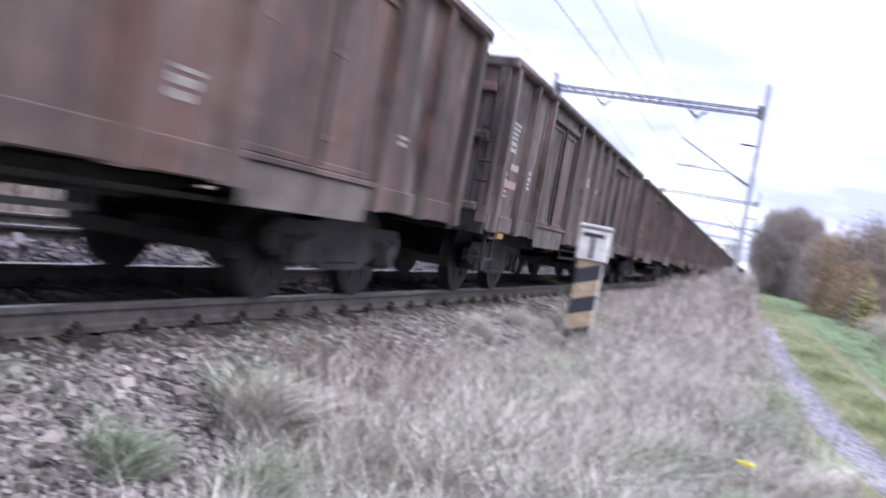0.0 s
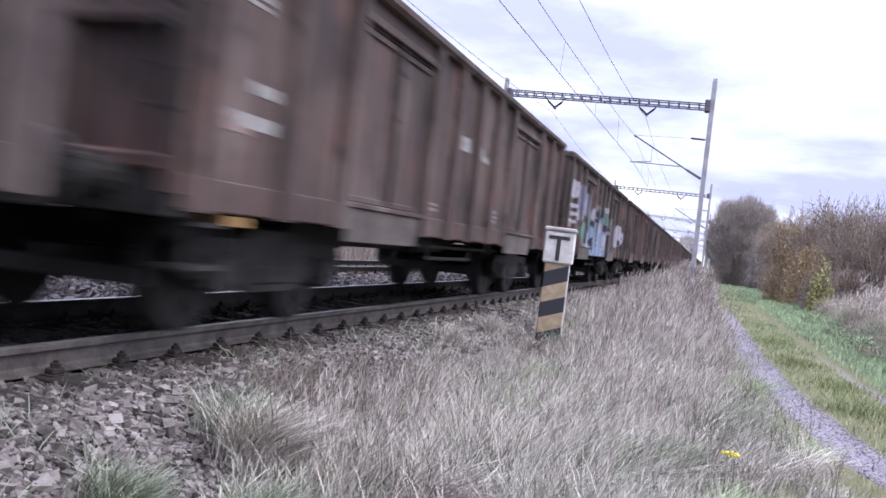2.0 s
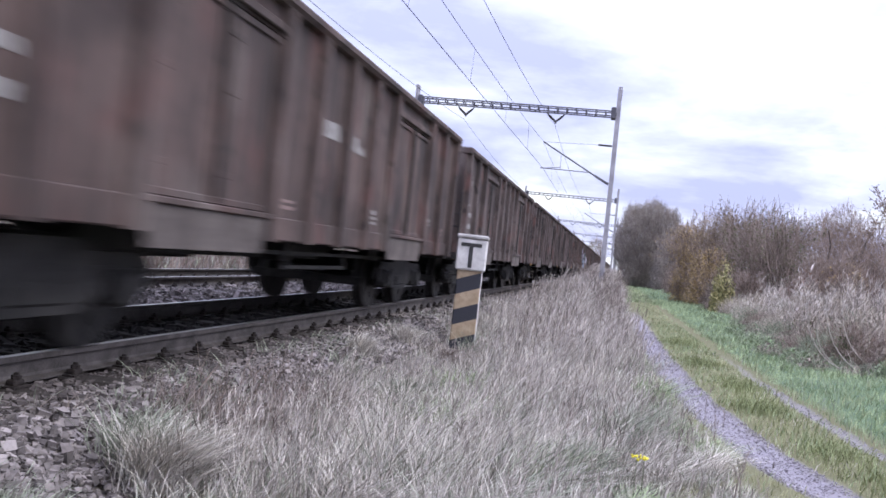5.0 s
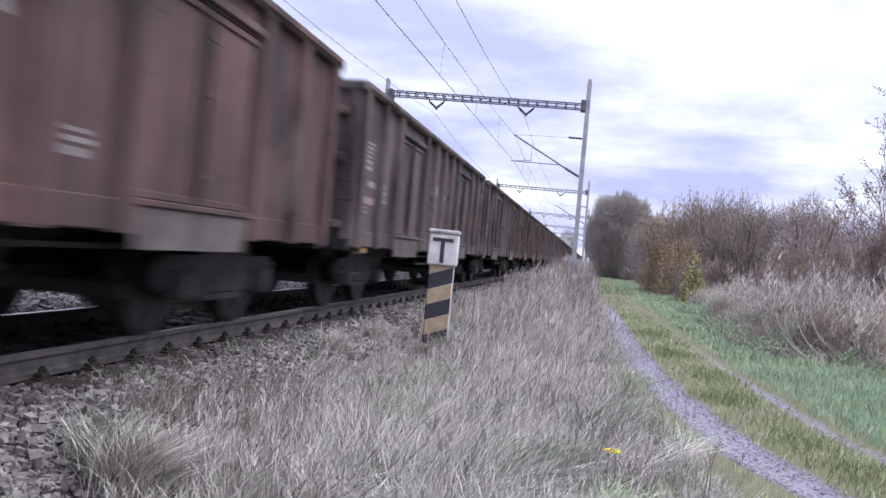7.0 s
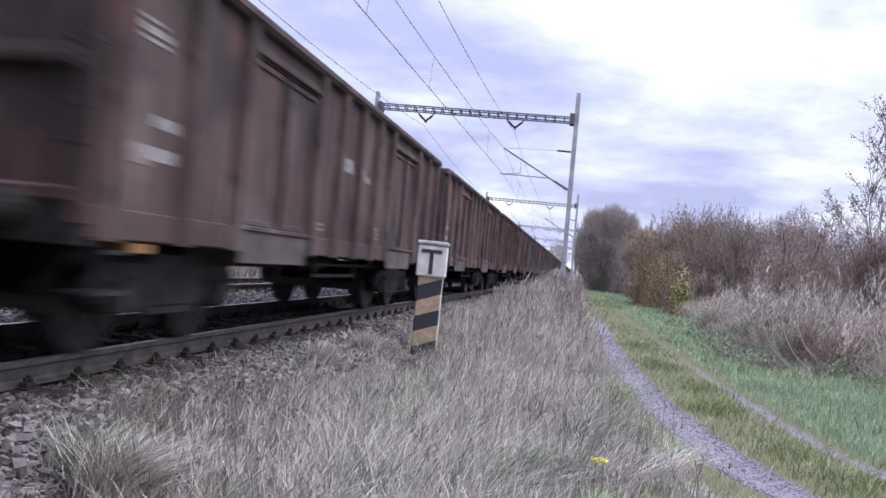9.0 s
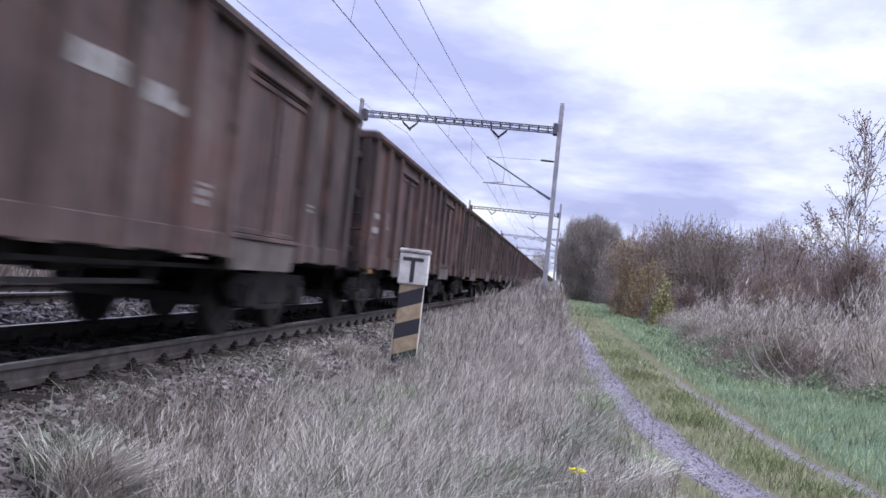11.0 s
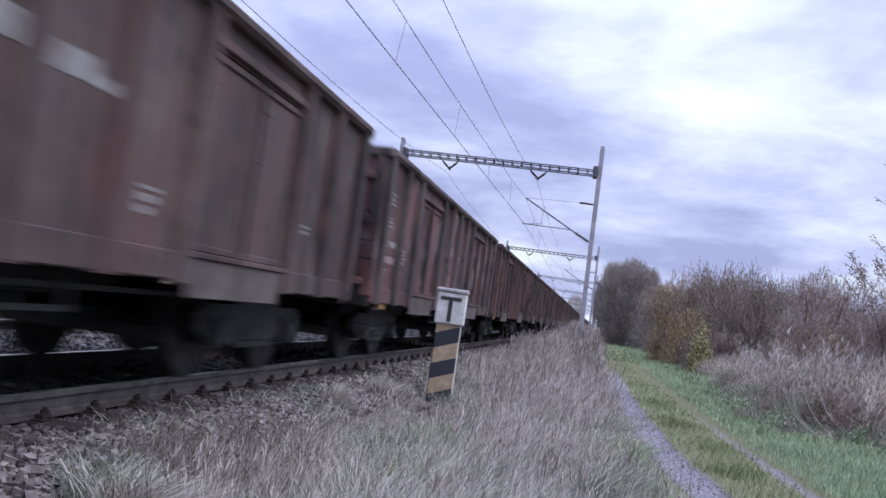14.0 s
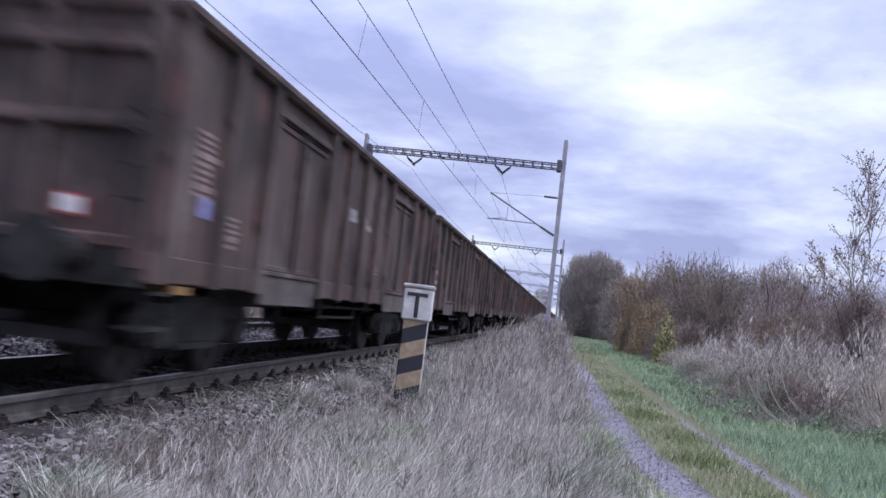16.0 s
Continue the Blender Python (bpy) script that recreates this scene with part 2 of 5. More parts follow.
M_RAIL = mat("brown_rusted_rail", (0.046, 0.039, 0.036), (0.112, 0.097, 0.091), 6, 0.7, 0.1, 0.25, 60)
M_RAILTOP = mat("polished_rail_head", (0.30, 0.285, 0.28), (0.46, 0.445, 0.44), 12, 0.36, 0.85, 0.05, 80, (1, 0.05, 1))
M_SLEEPER = mat("dark_tarred_sleeper", (0.014, 0.011, 0.010), (0.05, 0.041, 0.037), 4, 0.85, 0, 0.5, 30, (1, 4, 4), 0, 0.3)
M_CLIP = mat("rusty_fastening", (0.014, 0.011, 0.01), (0.045, 0.035, 0.032), 20, 0.8, 0.1, 0.3, 80)
M_STONE = mat("ballast_stone", (0.018, 0.0145, 0.0135), (0.30, 0.262, 0.248), 12, 0.9, 0, 0.4, 60, island=0.9)
M_STONE_PALE = mat("pale_ballast_stone", (0.09, 0.075, 0.072), (0.38, 0.335, 0.32), 12, 0.9, 0, 0.4, 60, island=0.9)
M_MAST = mat("galvanised_mast_steel", (0.26, 0.25, 0.27), (0.42, 0.40, 0.43), 2, 0.6, 0.25, 0.1, 40)
M_BEAM = mat("dull_beam_steel", (0.075, 0.07, 0.085), (0.15, 0.145, 0.165), 2, 0.65, 0.2, 0.1, 40)
M_WIRE = mat("tarnished_copper_wire", (0.05, 0.048, 0.055), (0.09, 0.085, 0.095), 4, 0.6, 0.4, 0, 40)
M_INSUL = mat("dark_brown_insulator", (0.022, 0.018, 0.02), (0.05, 0.04, 0.042), 9, 0.35, 0, 0.05, 40)
M_DRY = mat("dry_grass", (0.09, 0.08, 0.07), (0.88, 0.815, 0.715), 0.7, 0.85, 0, 0, 9, island=1.0, specular=0.15)
M_DRYGREEN = mat("half_green_grass", (0.07, 0.085, 0.058), (0.46, 0.485, 0.37), 0.8, 0.85, 0, 0, 9, island=1.0, specular=0.15)
M_STALK = mat("brown_weed_stalk", (0.075, 0.062, 0.054), (0.36, 0.30, 0.265), 2, 0.9, 0, 0, 20, island=0.6, specular=0.1)
M_GREEN = mat("green_verge_grass", (0.075, 0.11, 0.05), (0.52, 0.60, 0.36), 0.6, 0.85, 0, 0, 7, island=0.8, specular=0.15)
M_OLIVE = mat("olive_verge_grass", (0.11, 0.12, 0.052), (0.60, 0.58, 0.36), 0.8, 0.85, 0, 0, 7, island=0.8, specular=0.15)
M_CLUMP = mat("dark_olive_grass", (0.085, 0.10, 0.042), (0.36, 0.39, 0.20), 0.8, 0.85, 0, 0, 7, island=0.8, specular=0.15)
M_PALEWEED = mat("pale_dry_weed", (0.17, 0.145, 0.128), (0.74, 0.665, 0.60), 0.5, 0.9, 0, 0, 9, island=0.9, specular=0.1)
M_WEED = mat("grey_brown_dead_weed", (0.19, 0.16, 0.135), (0.68, 0.60, 0.51), 0.5, 0.9, 0, 0, 9, island=0.9, specular=0.1)
M_LEAF_RUST = mat("rust_red_leaf", (0.13, 0.065, 0.045), (0.36, 0.19, 0.13), 0.5, 0.8, 0, 0, 5, island=0.8, specular=0.15)
M_LEAF_VERGE = mat("fresh_weed_leaf", (0.10, 0.14, 0.07), (0.42, 0.50, 0.31), 0.6, 0.8, 0, 0, 5, island=0.8, specular=0.15)
M_BARK = mat("grey_brown_bark", (0.05, 0.04, 0.04), (0.13, 0.105, 0.10), 5, 0.9, 0, 0.4, 40)
M_TWIG = mat("brown_twigs", (0.12, 0.094, 0.082), (0.42, 0.338, 0.295), 1, 0.9, 0, 0, 9, island=0.7, specular=0.1)
M_LEAF_BROWN = mat("brown_autumn_leaf", (0.12, 0.083, 0.066), (0.38, 0.275, 0.22), 0.4, 0.8, 0, 0, 5, island=0.8, specular=0.15)
M_LEAF_OLIVE = mat("olive_autumn_leaf", (0.11, 0.098, 0.065), (0.33, 0.29, 0.20), 0.4, 0.8, 0, 0, 5, island=0.8, specular=0.15)
M_LEAF_ORANGE = mat("orange_brown_leaf", (0.19, 0.135, 0.065), (0.62, 0.46, 0.24), 0.5, 0.8, 0, 0, 5, island=0.8, specular=0.15)
M_LEAF_YELLOW = mat("yellow_green_leaf", (0.20, 0.18, 0.07), (0.62, 0.56, 0.30), 0.5, 0.8, 0, 0, 5, island=0.8, specular=0.15)
M_LEAF_GREEN = mat("dull_green_leaf", (0.05, 0.07, 0.03), (0.16, 0.19, 0.09), 0.5, 0.8, 0, 0, 5, island=0.8, specular=0.15)
M_LEAF_PALE = mat("pale_brown_leaf", (0.17, 0.14, 0.118), (0.44, 0.38, 0.32), 0.4, 0.8, 0, 0, 5, island=0.8, specular=0.15)
M_TWIG_PALE = mat("pale_grey_twigs", (0.14, 0.12, 0.11), (0.40, 0.35, 0.32), 1, 0.9, 0, 0, 9, island=0.7, specular=0.1)
M_TWIG_DARK = mat("dark_brown_twigs", (0.105, 0.08, 0.069), (0.33, 0.257, 0.222), 1, 0.9, 0, 0, 9, island=0.5, specular=0.1)
M_FLOWER = mat("yellow_flower", (0.65, 0.55, 0.03), (0.85, 0.75, 0.08), 9, 0.7, 0, 0, 30)
M_CONCRETE = mat("weathered_white_concrete", (0.50, 0.47, 0.45), (0.78, 0.75, 0.73), 6, 0.85, 0, 0.3, 60)
M_CAP = mat("grey_concrete_cap", (0.30, 0.28, 0.27), (0.50, 0.47, 0.46), 9, 0.9, 0, 0.4, 60)
M_LETTER = mat("black_letter_paint", (0.03, 0.03, 0.03), (0.07, 0.065, 0.065), 9, 0.7, 0, 0.1, 60)


def striped_post():
    m = mat("ochre_post_paint", (0.30, 0.215, 0.135), (0.50, 0.39, 0.27), 7, 0.85, 0, 0.3, 60)

    def stripe(n, l):
        co, sp, a, b, w = (n.new("ShaderNodeTexCoord"), n.new("ShaderNodeSeparateXYZ"), n.new("ShaderNodeMath"),
                           n.new("ShaderNodeMath"), n.new("ShaderNodeMath"))
        l.new(co.outputs["Object"], sp.inputs[0])
        a.operation, b.operation, w.operation = "MULTIPLY_ADD", "MULTIPLY_ADD", "PINGPONG"
        l.new(sp.outputs["X"], a.inputs[0])
        a.inputs[1].default_value = -0.36
        l.new(sp.outputs["Z"], a.inputs[2])
        l.new(a.outputs[0], b.inputs[0])
        b.inputs[1].default_value, b.inputs[2].default_value = 4.35, 0.0
        l.new(b.outputs[0], w.inputs[0])
        w.inputs[1].default_value = 1.0
        return w.outputs[0]
    return mixed(m, (0.045, 0.045, 0.055), stripe, (0.48, 0.52))


M_STRIPES = striped_post()
M_GROUND = mat("thatch_and_soil", (0.06, 0.05, 0.045), (0.17, 0.15, 0.135), 1.5, 0.95, 0, 0.6, 25, bump_distance=0.03)
mixed(M_GROUND, (0.13, 0.125, 0.065), attribute("green"), (0.2, 0.8))
mixed(M_GROUND, (0.085, 0.13, 0.075), attribute("lush"), (0.2, 0.8))
mixed(M_GROUND, (0.03, 0.026, 0.025), attribute("ballast"), (0.3, 0.7))
mixed(M_GROUND, (0.23, 0.21, 0.235), attribute("rut"), (0.3, 0.75))


# ---- mesh helpers ----
def part(name, bm, material, parent=None, label=""):
    """Links a bmesh as one mesh object under a thing or part."""
    me = bpy.data.meshes.new(name)
    bm.to_mesh(me)
    bm.free()
    me.materials.append(material)
    ob = new(name, me)
    if parent:
        ob.parent = parent
    return tagged(ob, label)


def again(ob, m, parent=None):
    """Another object on the same mesh, at the pose m in its parent's space."""
    o = new(ob.name.split(".")[0], ob.data)
    o.parent = parent or ob.parent
    o.matrix_basis = m
    return o


def soup(name, verts, tris, material, parent=None):
    """A mesh object from arrays of vertices and triangles."""
    me = bpy.data.meshes.new(name)
    verts, tris = np.asarray(verts, np.float32), np.asarray(tris, np.int32)
    me.vertices.add(len(verts))
    me.vertices.foreach_set("co", verts.ravel())
    me.loops.add(tris.size)
    me.loops.foreach_set("vertex_index", tris.ravel())
    me.polygons.add(len(tris))
    me.polygons.foreach_set("loop_start", np.arange(0, tris.size, 3, dtype=np.int32))
    me.update(calc_edges=True)
    me.materials.append(material)
    ob = new(name, me)
    if parent:
        ob.parent = parent
    return ob


def box(bm, x0, x1, y0, y1, z0, z1, bevel=0.0):
    made = bmesh.ops.create_cube(bm, size=1, matrix=Matrix.LocRotScale(((x0 + x1) / 2, (y0 + y1) / 2, (z0 + z1) / 2), None, (x1 - x0, y1 - y0, z1 - z0)))
    if bevel:
        edges = {e for v in made["verts"] for e in v.link_edges}
        bmesh.ops.bevel(bm, geom=list(edges), offset=bevel, segments=1, affect="EDGES")
    return bm


def rod(bm, a, b, r0, r1=None, sides=8):
    """A closed tapered bar from a to b."""
    a, b = Vector(a), Vector(b)
    m = Matrix.Translation((a + b) / 2) @ (b - a).to_track_quat("Z", "Y").to_matrix().to_4x4()
    bmesh.ops.create_cone(bm, cap_ends=True, segments=sides, radius1=r0, radius2=r0 if r1 is None else r1, depth=(b - a).length, matrix=m)
    return bm


def prism(bm, outline, y0, y1):
    """An (x, z) outline drawn out along y."""
    a = [bm.verts.new((x, y0, z)) for x, z in outline]
    b = [bm.verts.new((x, y1, z)) for x, z in outline]
    k = len(a)
    for i in range(k):
        bm.faces.new((a[i], a[(i + 1) % k], b[(i + 1) % k], b[i]))
    bm.faces.new(a[::-1])
    bm.faces.new(b)
    bmesh.ops.recalc_face_normals(bm, faces=bm.faces)
    return bm


def plate(bm, outline, x0, x1):
    """A (y, z) outline drawn out along x."""
    a = [bm.verts.new((x0, y, z)) for y, z in outline]
    b = [bm.verts.new((x1, y, z)) for y, z in outline]
    k = len(a)
    for i in range(k):
        bm.faces.new((a[i], a[(i + 1) % k], b[(i + 1) % k], b[i]))
    bm.faces.new(a[::-1])
    bm.faces.new(b)
    bmesh.ops.recalc_face_normals(bm, faces=bm.faces)
    return bm


B = bmesh.new
rng = np.random.default_rng(7)


# ---- ground ----
def rut_left(y):
    y = np.asarray(y, float)
    near = 0.80 + 64 / np.maximum(y, 7.0) ** 2
    return np.where(y < 7, near + (7 - y) * 0.42, near)


def rut_right(y):
    y = np.asarray(y, float)
    near = 2.38 + 60 / np.maximum(y, 7.0) ** 2 - np.clip(y - 25, 0, 100) * 0.006
    return np.where(y < 7, near + (7 - y) * 0.36, near)


def verge(y):
    """Where the mown verge ends and the weeds begin."""
    y = np.asarray(y, float)
    return 4.85 + 0.012 * np.clip(y - 20, 0, 60) + np.clip(19.4 - y, 0, 8) * 1.05


def soft_noise(x, y, s, seed=0.0):
    x, y = np.asarray(x, float), np.asarray(y, float)
    return (np.sin(x * s * 1.7 + seed) * np.cos(y * s * 1.3 - seed * 2) + np.sin(x * s * 3.1 - y * s * 2.3 + seed * 3) * 0.5
            + np.cos(y * s * 4.7 + x * s * 0.9 + seed) * 0.3) / 1.8


def ground_z(x, y):
    x, y = np.asarray(x, float), np.asarray(y, float)
    z = np.interp(x, [-400, -40, -17, -13.5, -11.2, -10.4, -2.95, -2.35, -1.6, 0.2, 0.8, 4.0, 5.0, 9.0, 40, 400],
                  [2.5, 1.7, 1.15, 0.0, -0.65, -0.24, -0.24, -0.46, -0.55, -0.66, -0.7, -0.72, -0.66, -0.5, -0.2, 0.3])
    rough = np.interp(x, [-10, -3, -2, 0.4, 5, 9], [0.0, 0.0, 0.05, 0.02, 0.02, 0.12])
    z = z + rough * soft_noise(x, y, 0.9)
    for r in (rut_left(y), rut_right(y)):
        z = z - 0.045 * np.exp(-((x - r) / 0.2) ** 2)
    return z


def spaced(fine0, fine1, step, grow=1.25, far=2600):
    mid = list(np.arange(fine0, fine1 + step / 2, step))
    lo, hi, s = [], [], step
    while fine0 - sum(lo) > -far:
        s *= grow
        lo.append(s)
    s = step
    while fine1 + sum(hi) < far:
        s *= grow
        hi.append(s)
    return np.array([fine0 - v for v in np.cumsum(lo)][::-1] + mid + [fine1 + v for v in np.cumsum(hi)])


def build_ground():
    xs, ys = spaced(-5.5, 7.0, 0.1), spaced(1.0, 40.0, 0.25)
    gx, gy = np.meshgrid(xs, ys)
    v = np.stack([gx, gy, ground_z(gx, gy)], -1).reshape(-1, 3)
    w, h = len(xs), len(ys)
    i = (np.arange(h - 1)[:, None] * w + np.arange(w - 1)[None]).ravel()
    tris = np.concatenate([np.stack([i, i + 1, i + w + 1], 1), np.stack([i, i + w + 1, i + w], 1)])
    ob = soup("ground", v, tris, M_GROUND)
    x, y = v[:, 0], v[:, 1]
    wob = 0.07 * soft_noise(x, y, 2.5, 1.0)
    rl, rr = np.abs(x - rut_left(y) + wob), np.abs(x - rut_right(y) + wob)
    fade = np.clip((44 - y) / 16, 0, 1)
    rut = np.maximum(np.clip(1.45 - rl / 0.28, 0, 1) * fade, np.clip(1.25 - rr / 0.2, 0, 1) * 0.62 * np.clip((30 - y) / 16, 0, 1))
    ballast = np.clip((-2.75 - x + 0.1 * soft_noise(x, y, 3.0)) / 0.3, 0, 1) * np.clip((x + 11.3) / 0.4, 0, 1)
    green = np.clip((x - 0.2 + wob * 3) / 0.5, 0, 1) * np.clip((verge(y) + 0.6 - x) / 0.6, 0, 1)
    green = np.maximum(green, 0.5 * np.clip((-12 - x) / 3, 0, 1))
    lush = np.clip((x - rut_right(y) - 0.15 + wob * 2) / 0.4, 0, 1) * green
    for name, value in (("lush", lush), ("rut", rut), ("ballast", ballast), ("green", green)):
        a = ob.data.attributes.new(name, "FLOAT", "POINT")
        a.data.foreach_set("value", value.astype(np.float32))
    ob.data.polygons.foreach_set("use_smooth", np.ones(len(tris), bool))
    tagged(ob, "rough ground with soil, thatch and a rutted field track", "ground", kind="structure")


build_ground()


# ---- railway tracks ----
def rail_profile(x):
    half = [(0.075, -0.172), (0.075, -0.162), (0.02, -0.148), (0.009, -0.13), (0.009, -0.05), (0.036, -0.038), (0.036, -0.006), (0.030, -0.0005)]
    return [(x + a, z) for a, z in half] + [(x - a, z) for a, z in half[::-1]]


def sleeper_mesh():
    bm = B()
    box(bm, -1.3, 1.3, -0.125, 0.125, -0.36, -0.178, 0.012)
    return bm


def fastening_mesh():
    bm = B()
    box(bm, -0.17, 0.17, -0.085, 0.085, -0.178, -0.163)
    for s in (-1, 1):
        box(bm, s * 0.11 - 0.035, s * 0.11 + 0.035, -0.05, 0.05, -0.165, -0.128, 0.008)
        rod(bm, (s * 0.115, 0, -0.13), (s * 0.115, 0, -0.082), 0.02, 0.016, 6)
        rod(bm, (s * 0.115, 0, -0.125), (s * 0.115, 0, -0.10), 0.032, None, 6)
    return bm


def build_track(cx, y0, y1, label):
    track = tagged(new("railway_track"), label, "railway track", kind="structure")
    track.location = (cx, 0, 0)
    for x in (-0.7525, 0.7525):
        # the left rail takes the colour with the train's shade in it
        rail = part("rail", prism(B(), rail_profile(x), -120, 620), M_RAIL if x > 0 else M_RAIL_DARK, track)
        part("running_surface", box(B(), x - 0.027, x + 0.027, -119.9, 619.9, -0.003, 0.0012), M_RAILTOP, rail, "polished bright running surface")
    first, clip = None, None
    ys = np.arange(y0, y1, 0.61)
    for y in ys:
        if first is None:
            first = part("sleeper", sleeper_mesh(), M_SLEEPER, track)
            clip = part("fastening", fastening_mesh(), M_CLIP, track)
            first.location, clip.location = (0, y, 0), (-0.7525, y, 0)
        else:
            again(first, pose(rng.normal(0, 0.02), y, rng.normal(0, 0.004)))
            again(clip, pose(-0.7525, y, 0))
        again(clip, pose(0.7525, y, 0))
    bm = B()
    for y in np.arange(ys[-1] + 0.61, 260, 0.61):
        box(bm, -1.3, 1.3, y - 0.125, y + 0.125, -0.36, -0.178)
    tagged(part("far_sleepers", bm, M_SLEEPER, track), kind="stuff")
    return track


build_track(TRACK, -11, 72, "railway track of rusty rails on dark tarred sleepers in ballast")
build_track(TRACK_FAR, 4.2, 62, "second railway track lying beyond the passing train")


def stones(name, x0, x1, y0, y1, count, size, lift, label, bias=1.0, material=None, along=None):
    """Broken stones strewn over a strip, lying on the ground."""
    base = np.array([(x, y, z) for x in (-1, 1) for y in (-1, 1) for z in (-1, 1)], float) * 0.72
    quads = ((0, 1, 3, 2), (4, 6, 7, 5), (0, 4, 5, 1), (2, 3, 7, 6), (0, 2, 6, 4), (1, 5, 7, 3))
    tri = np.array([t for a, b, c, d in quads for t in ((a, b, c), (a, c, d))])
    u = rng.random(count)
    y = y0 + (y1 - y0) * u ** bias
    x = rng.uniform(x0, x1, count) + (0 if along is None else along(y))
    s = size * rng.lognormal(0, 0.32, count)
    z = ground_z(x, y) + s * 0.25 + lift * rng.random(count)
    v = base[None] * (1 + 0.30 * rng.standard_normal((count, len(base), 3)))
    v = v * np.stack([rng.uniform(0.7, 1.3, count), rng.uniform(0.7, 1.3, count), rng.uniform(0.5, 0.95, count)], 1)[:, None] * s[:, None, None]
    a = rng.uniform(0, 6.283, count)
    t = rng.uniform(-0.6, 0.6, count)
    ca, sa, ct, st = np.cos(a)[:, None], np.sin(a)[:, None], np.cos(t)[:, None], np.sin(t)[:, None]
    vy, vz = v[..., 1] * ct - v[..., 2] * st, v[..., 1] * st + v[..., 2] * ct
    out = np.stack([v[..., 0] * ca - vy * sa + x[:, None], v[..., 0] * sa + vy * ca + y[:, None], vz + z[:, None]], -1)
    f = tri[None] + (np.arange(count) * len(base))[:, None, None]
    ob = soup(name, out.reshape(-1, 3), f.reshape(-1, 3), material or M_STONE)
    ob.data.shade_flat()
    return tagged(ob, label, "ballast", kind="stuff")


stones("ballast_stones", -3.32, -2.5, 1.5, 14, 21000, 0.018, 0.045, "loose grey broken ballast stones beside the rail", 1.3)
stones("ballast_stones", -3.68, -3.2, 1.5, 14, 13000, 0.018, 0.045, "dark rust-stained ballast stones next to the rail", 1.3, M_STONE_RUST)
stones("ballast_stones", -3.45, -2.5, 1.8, 12, 1700, 0.0215, 0.05, "larger pale ballast stones beside the rail", 1.3, M_STONE_PALE)
stones("ballast_stones", -2.55, -1.85, 1.6, 5.6, 5200, 0.017, 0.05, "grey ballast stones spilled onto the foot of the bank", 1.2)
stones("ballast_stones", -3.68, -2.4, -12, 1.5, 9000, 0.026, 0.05, "grey broken ballast stones beside the rail", 1.0)
stones("ballast_stones", -5.2, -3.84, -12, 2, 4000, 0.034, 0.04, "oily ballast stones between the rails, coloured dark for the train's shade", 1.0, M_STONE_DARK)
stones("ballast_stones", -3.68, -2.75, 14, 50, 12000, 0.028, 0.05, "grey broken ballast stones along the rail", 1.5)
stones("ballast_stones", -5.2, -3.84, 2, 30, 7000, 0.034, 0.04, "oily ballast stones between the rails, coloured dark for the train's shade", 1.4, M_STONE_DARK)
stones("ballast_stones", -7.95, -5.4, 5, 50, 15000, 0.032, 0.06, "grey ballast stones between the two tracks", 1.5)
stones("ballast_stones", -9.4, -8.1, 8, 50, 5000, 0.038, 0.04, "grey ballast stones of the second track", 1.5)


# ---- open goods wagons ----
HALF, BODY_TOP = 6.4, 3.09
DOORS = ((-4.1, -2.0), (2.0, 4.1))
RIBS = (-6.27, -5.2, -4.16, -1.94, -0.97, 0.0, 0.97, 1.94, 4.16, 5.2, 6.27)


def rib_mesh(y, z0, z1):
    bm = B()
    lo = [bm.verts.new(p) for p in ((1.395, y - 0.10, z0), (1.492, y - 0.078, z0), (1.492, y + 0.078, z0), (1.395, y + 0.10, z0))]
    hi = [bm.verts.new(p) for p in ((1.395, y - 0.09, z1), (1.488, y - 0.068, z1), (1.488, y + 0.068, z1), (1.395, y + 0.09, z1))]
    for i in range(3):
        bm.faces.new((lo[i], lo[i + 1], hi[i + 1], hi[i]))
    bm.faces.new(lo[::-1])
    bm.faces.new(hi)
    bm.faces.new((lo[3], lo[0], hi[0], hi[3]))
    bmesh.ops.recalc_face_normals(bm, faces=bm.faces)
    return bm


def door_mesh(y0, width):
    """A pressed door leaf with a frame, a middle bar and hinges."""
    bm = B()
    y1 = y0 + width
    box(bm, 1.372, 1.392, y0, y1, 1.14, 2.70)
    for y in (y0, y1 - 0.06):
        box(bm, 1.390, 1.418, y, y + 0.06, 1.14, 2.70, 0.008)
    for z in (1.14, 2.64):
        box(bm, 1.390, 1.414, y0 + 0.06, y1 - 0.06, z, z + 0.06, 0.008)
    for z in (1.35, 2.0, 2.45):
        box(bm, 1.415, 1.445, y0 - 0.01, y0 + 0.16, z, z + 0.05, 0.006)
    return bm


def wheelset_mesh():
    bm = B()
    rod(bm, (-1.1, 0, 0), (1.1, 0, 0), 0.075, None, 10)
    for s in (-1, 1):
        rod(bm, (s * 0.68, 0, 0), (s * 0.71, 0, 0), 0.49, 0.475, 28) if s > 0 else rod(bm, (s * 0.71, 0, 0), (s * 0.68, 0, 0), 0.475, 0.49, 28)
        rod(bm, (s * 0.71, 0, 0), (s * 0.82, 0, 0), 0.462, 0.456, 28) if s > 0 else rod(bm, (s * 0.82, 0, 0), (s * 0.71, 0, 0), 0.456, 0.462, 28)
        rod(bm, (s * 0.80, 0, 0), (s * 0.86, 0, 0), 0.14, None, 12)
        for k in range(6):
            q = k * math.pi / 3
            rod(bm, (s * 0.822, 0.27 * math.cos(q), 0.27 * math.sin(q)), (s * 0.83, 0.27 * math.cos(q), 0.27 * math.sin(q)), 0.05, None, 8)
    return bm


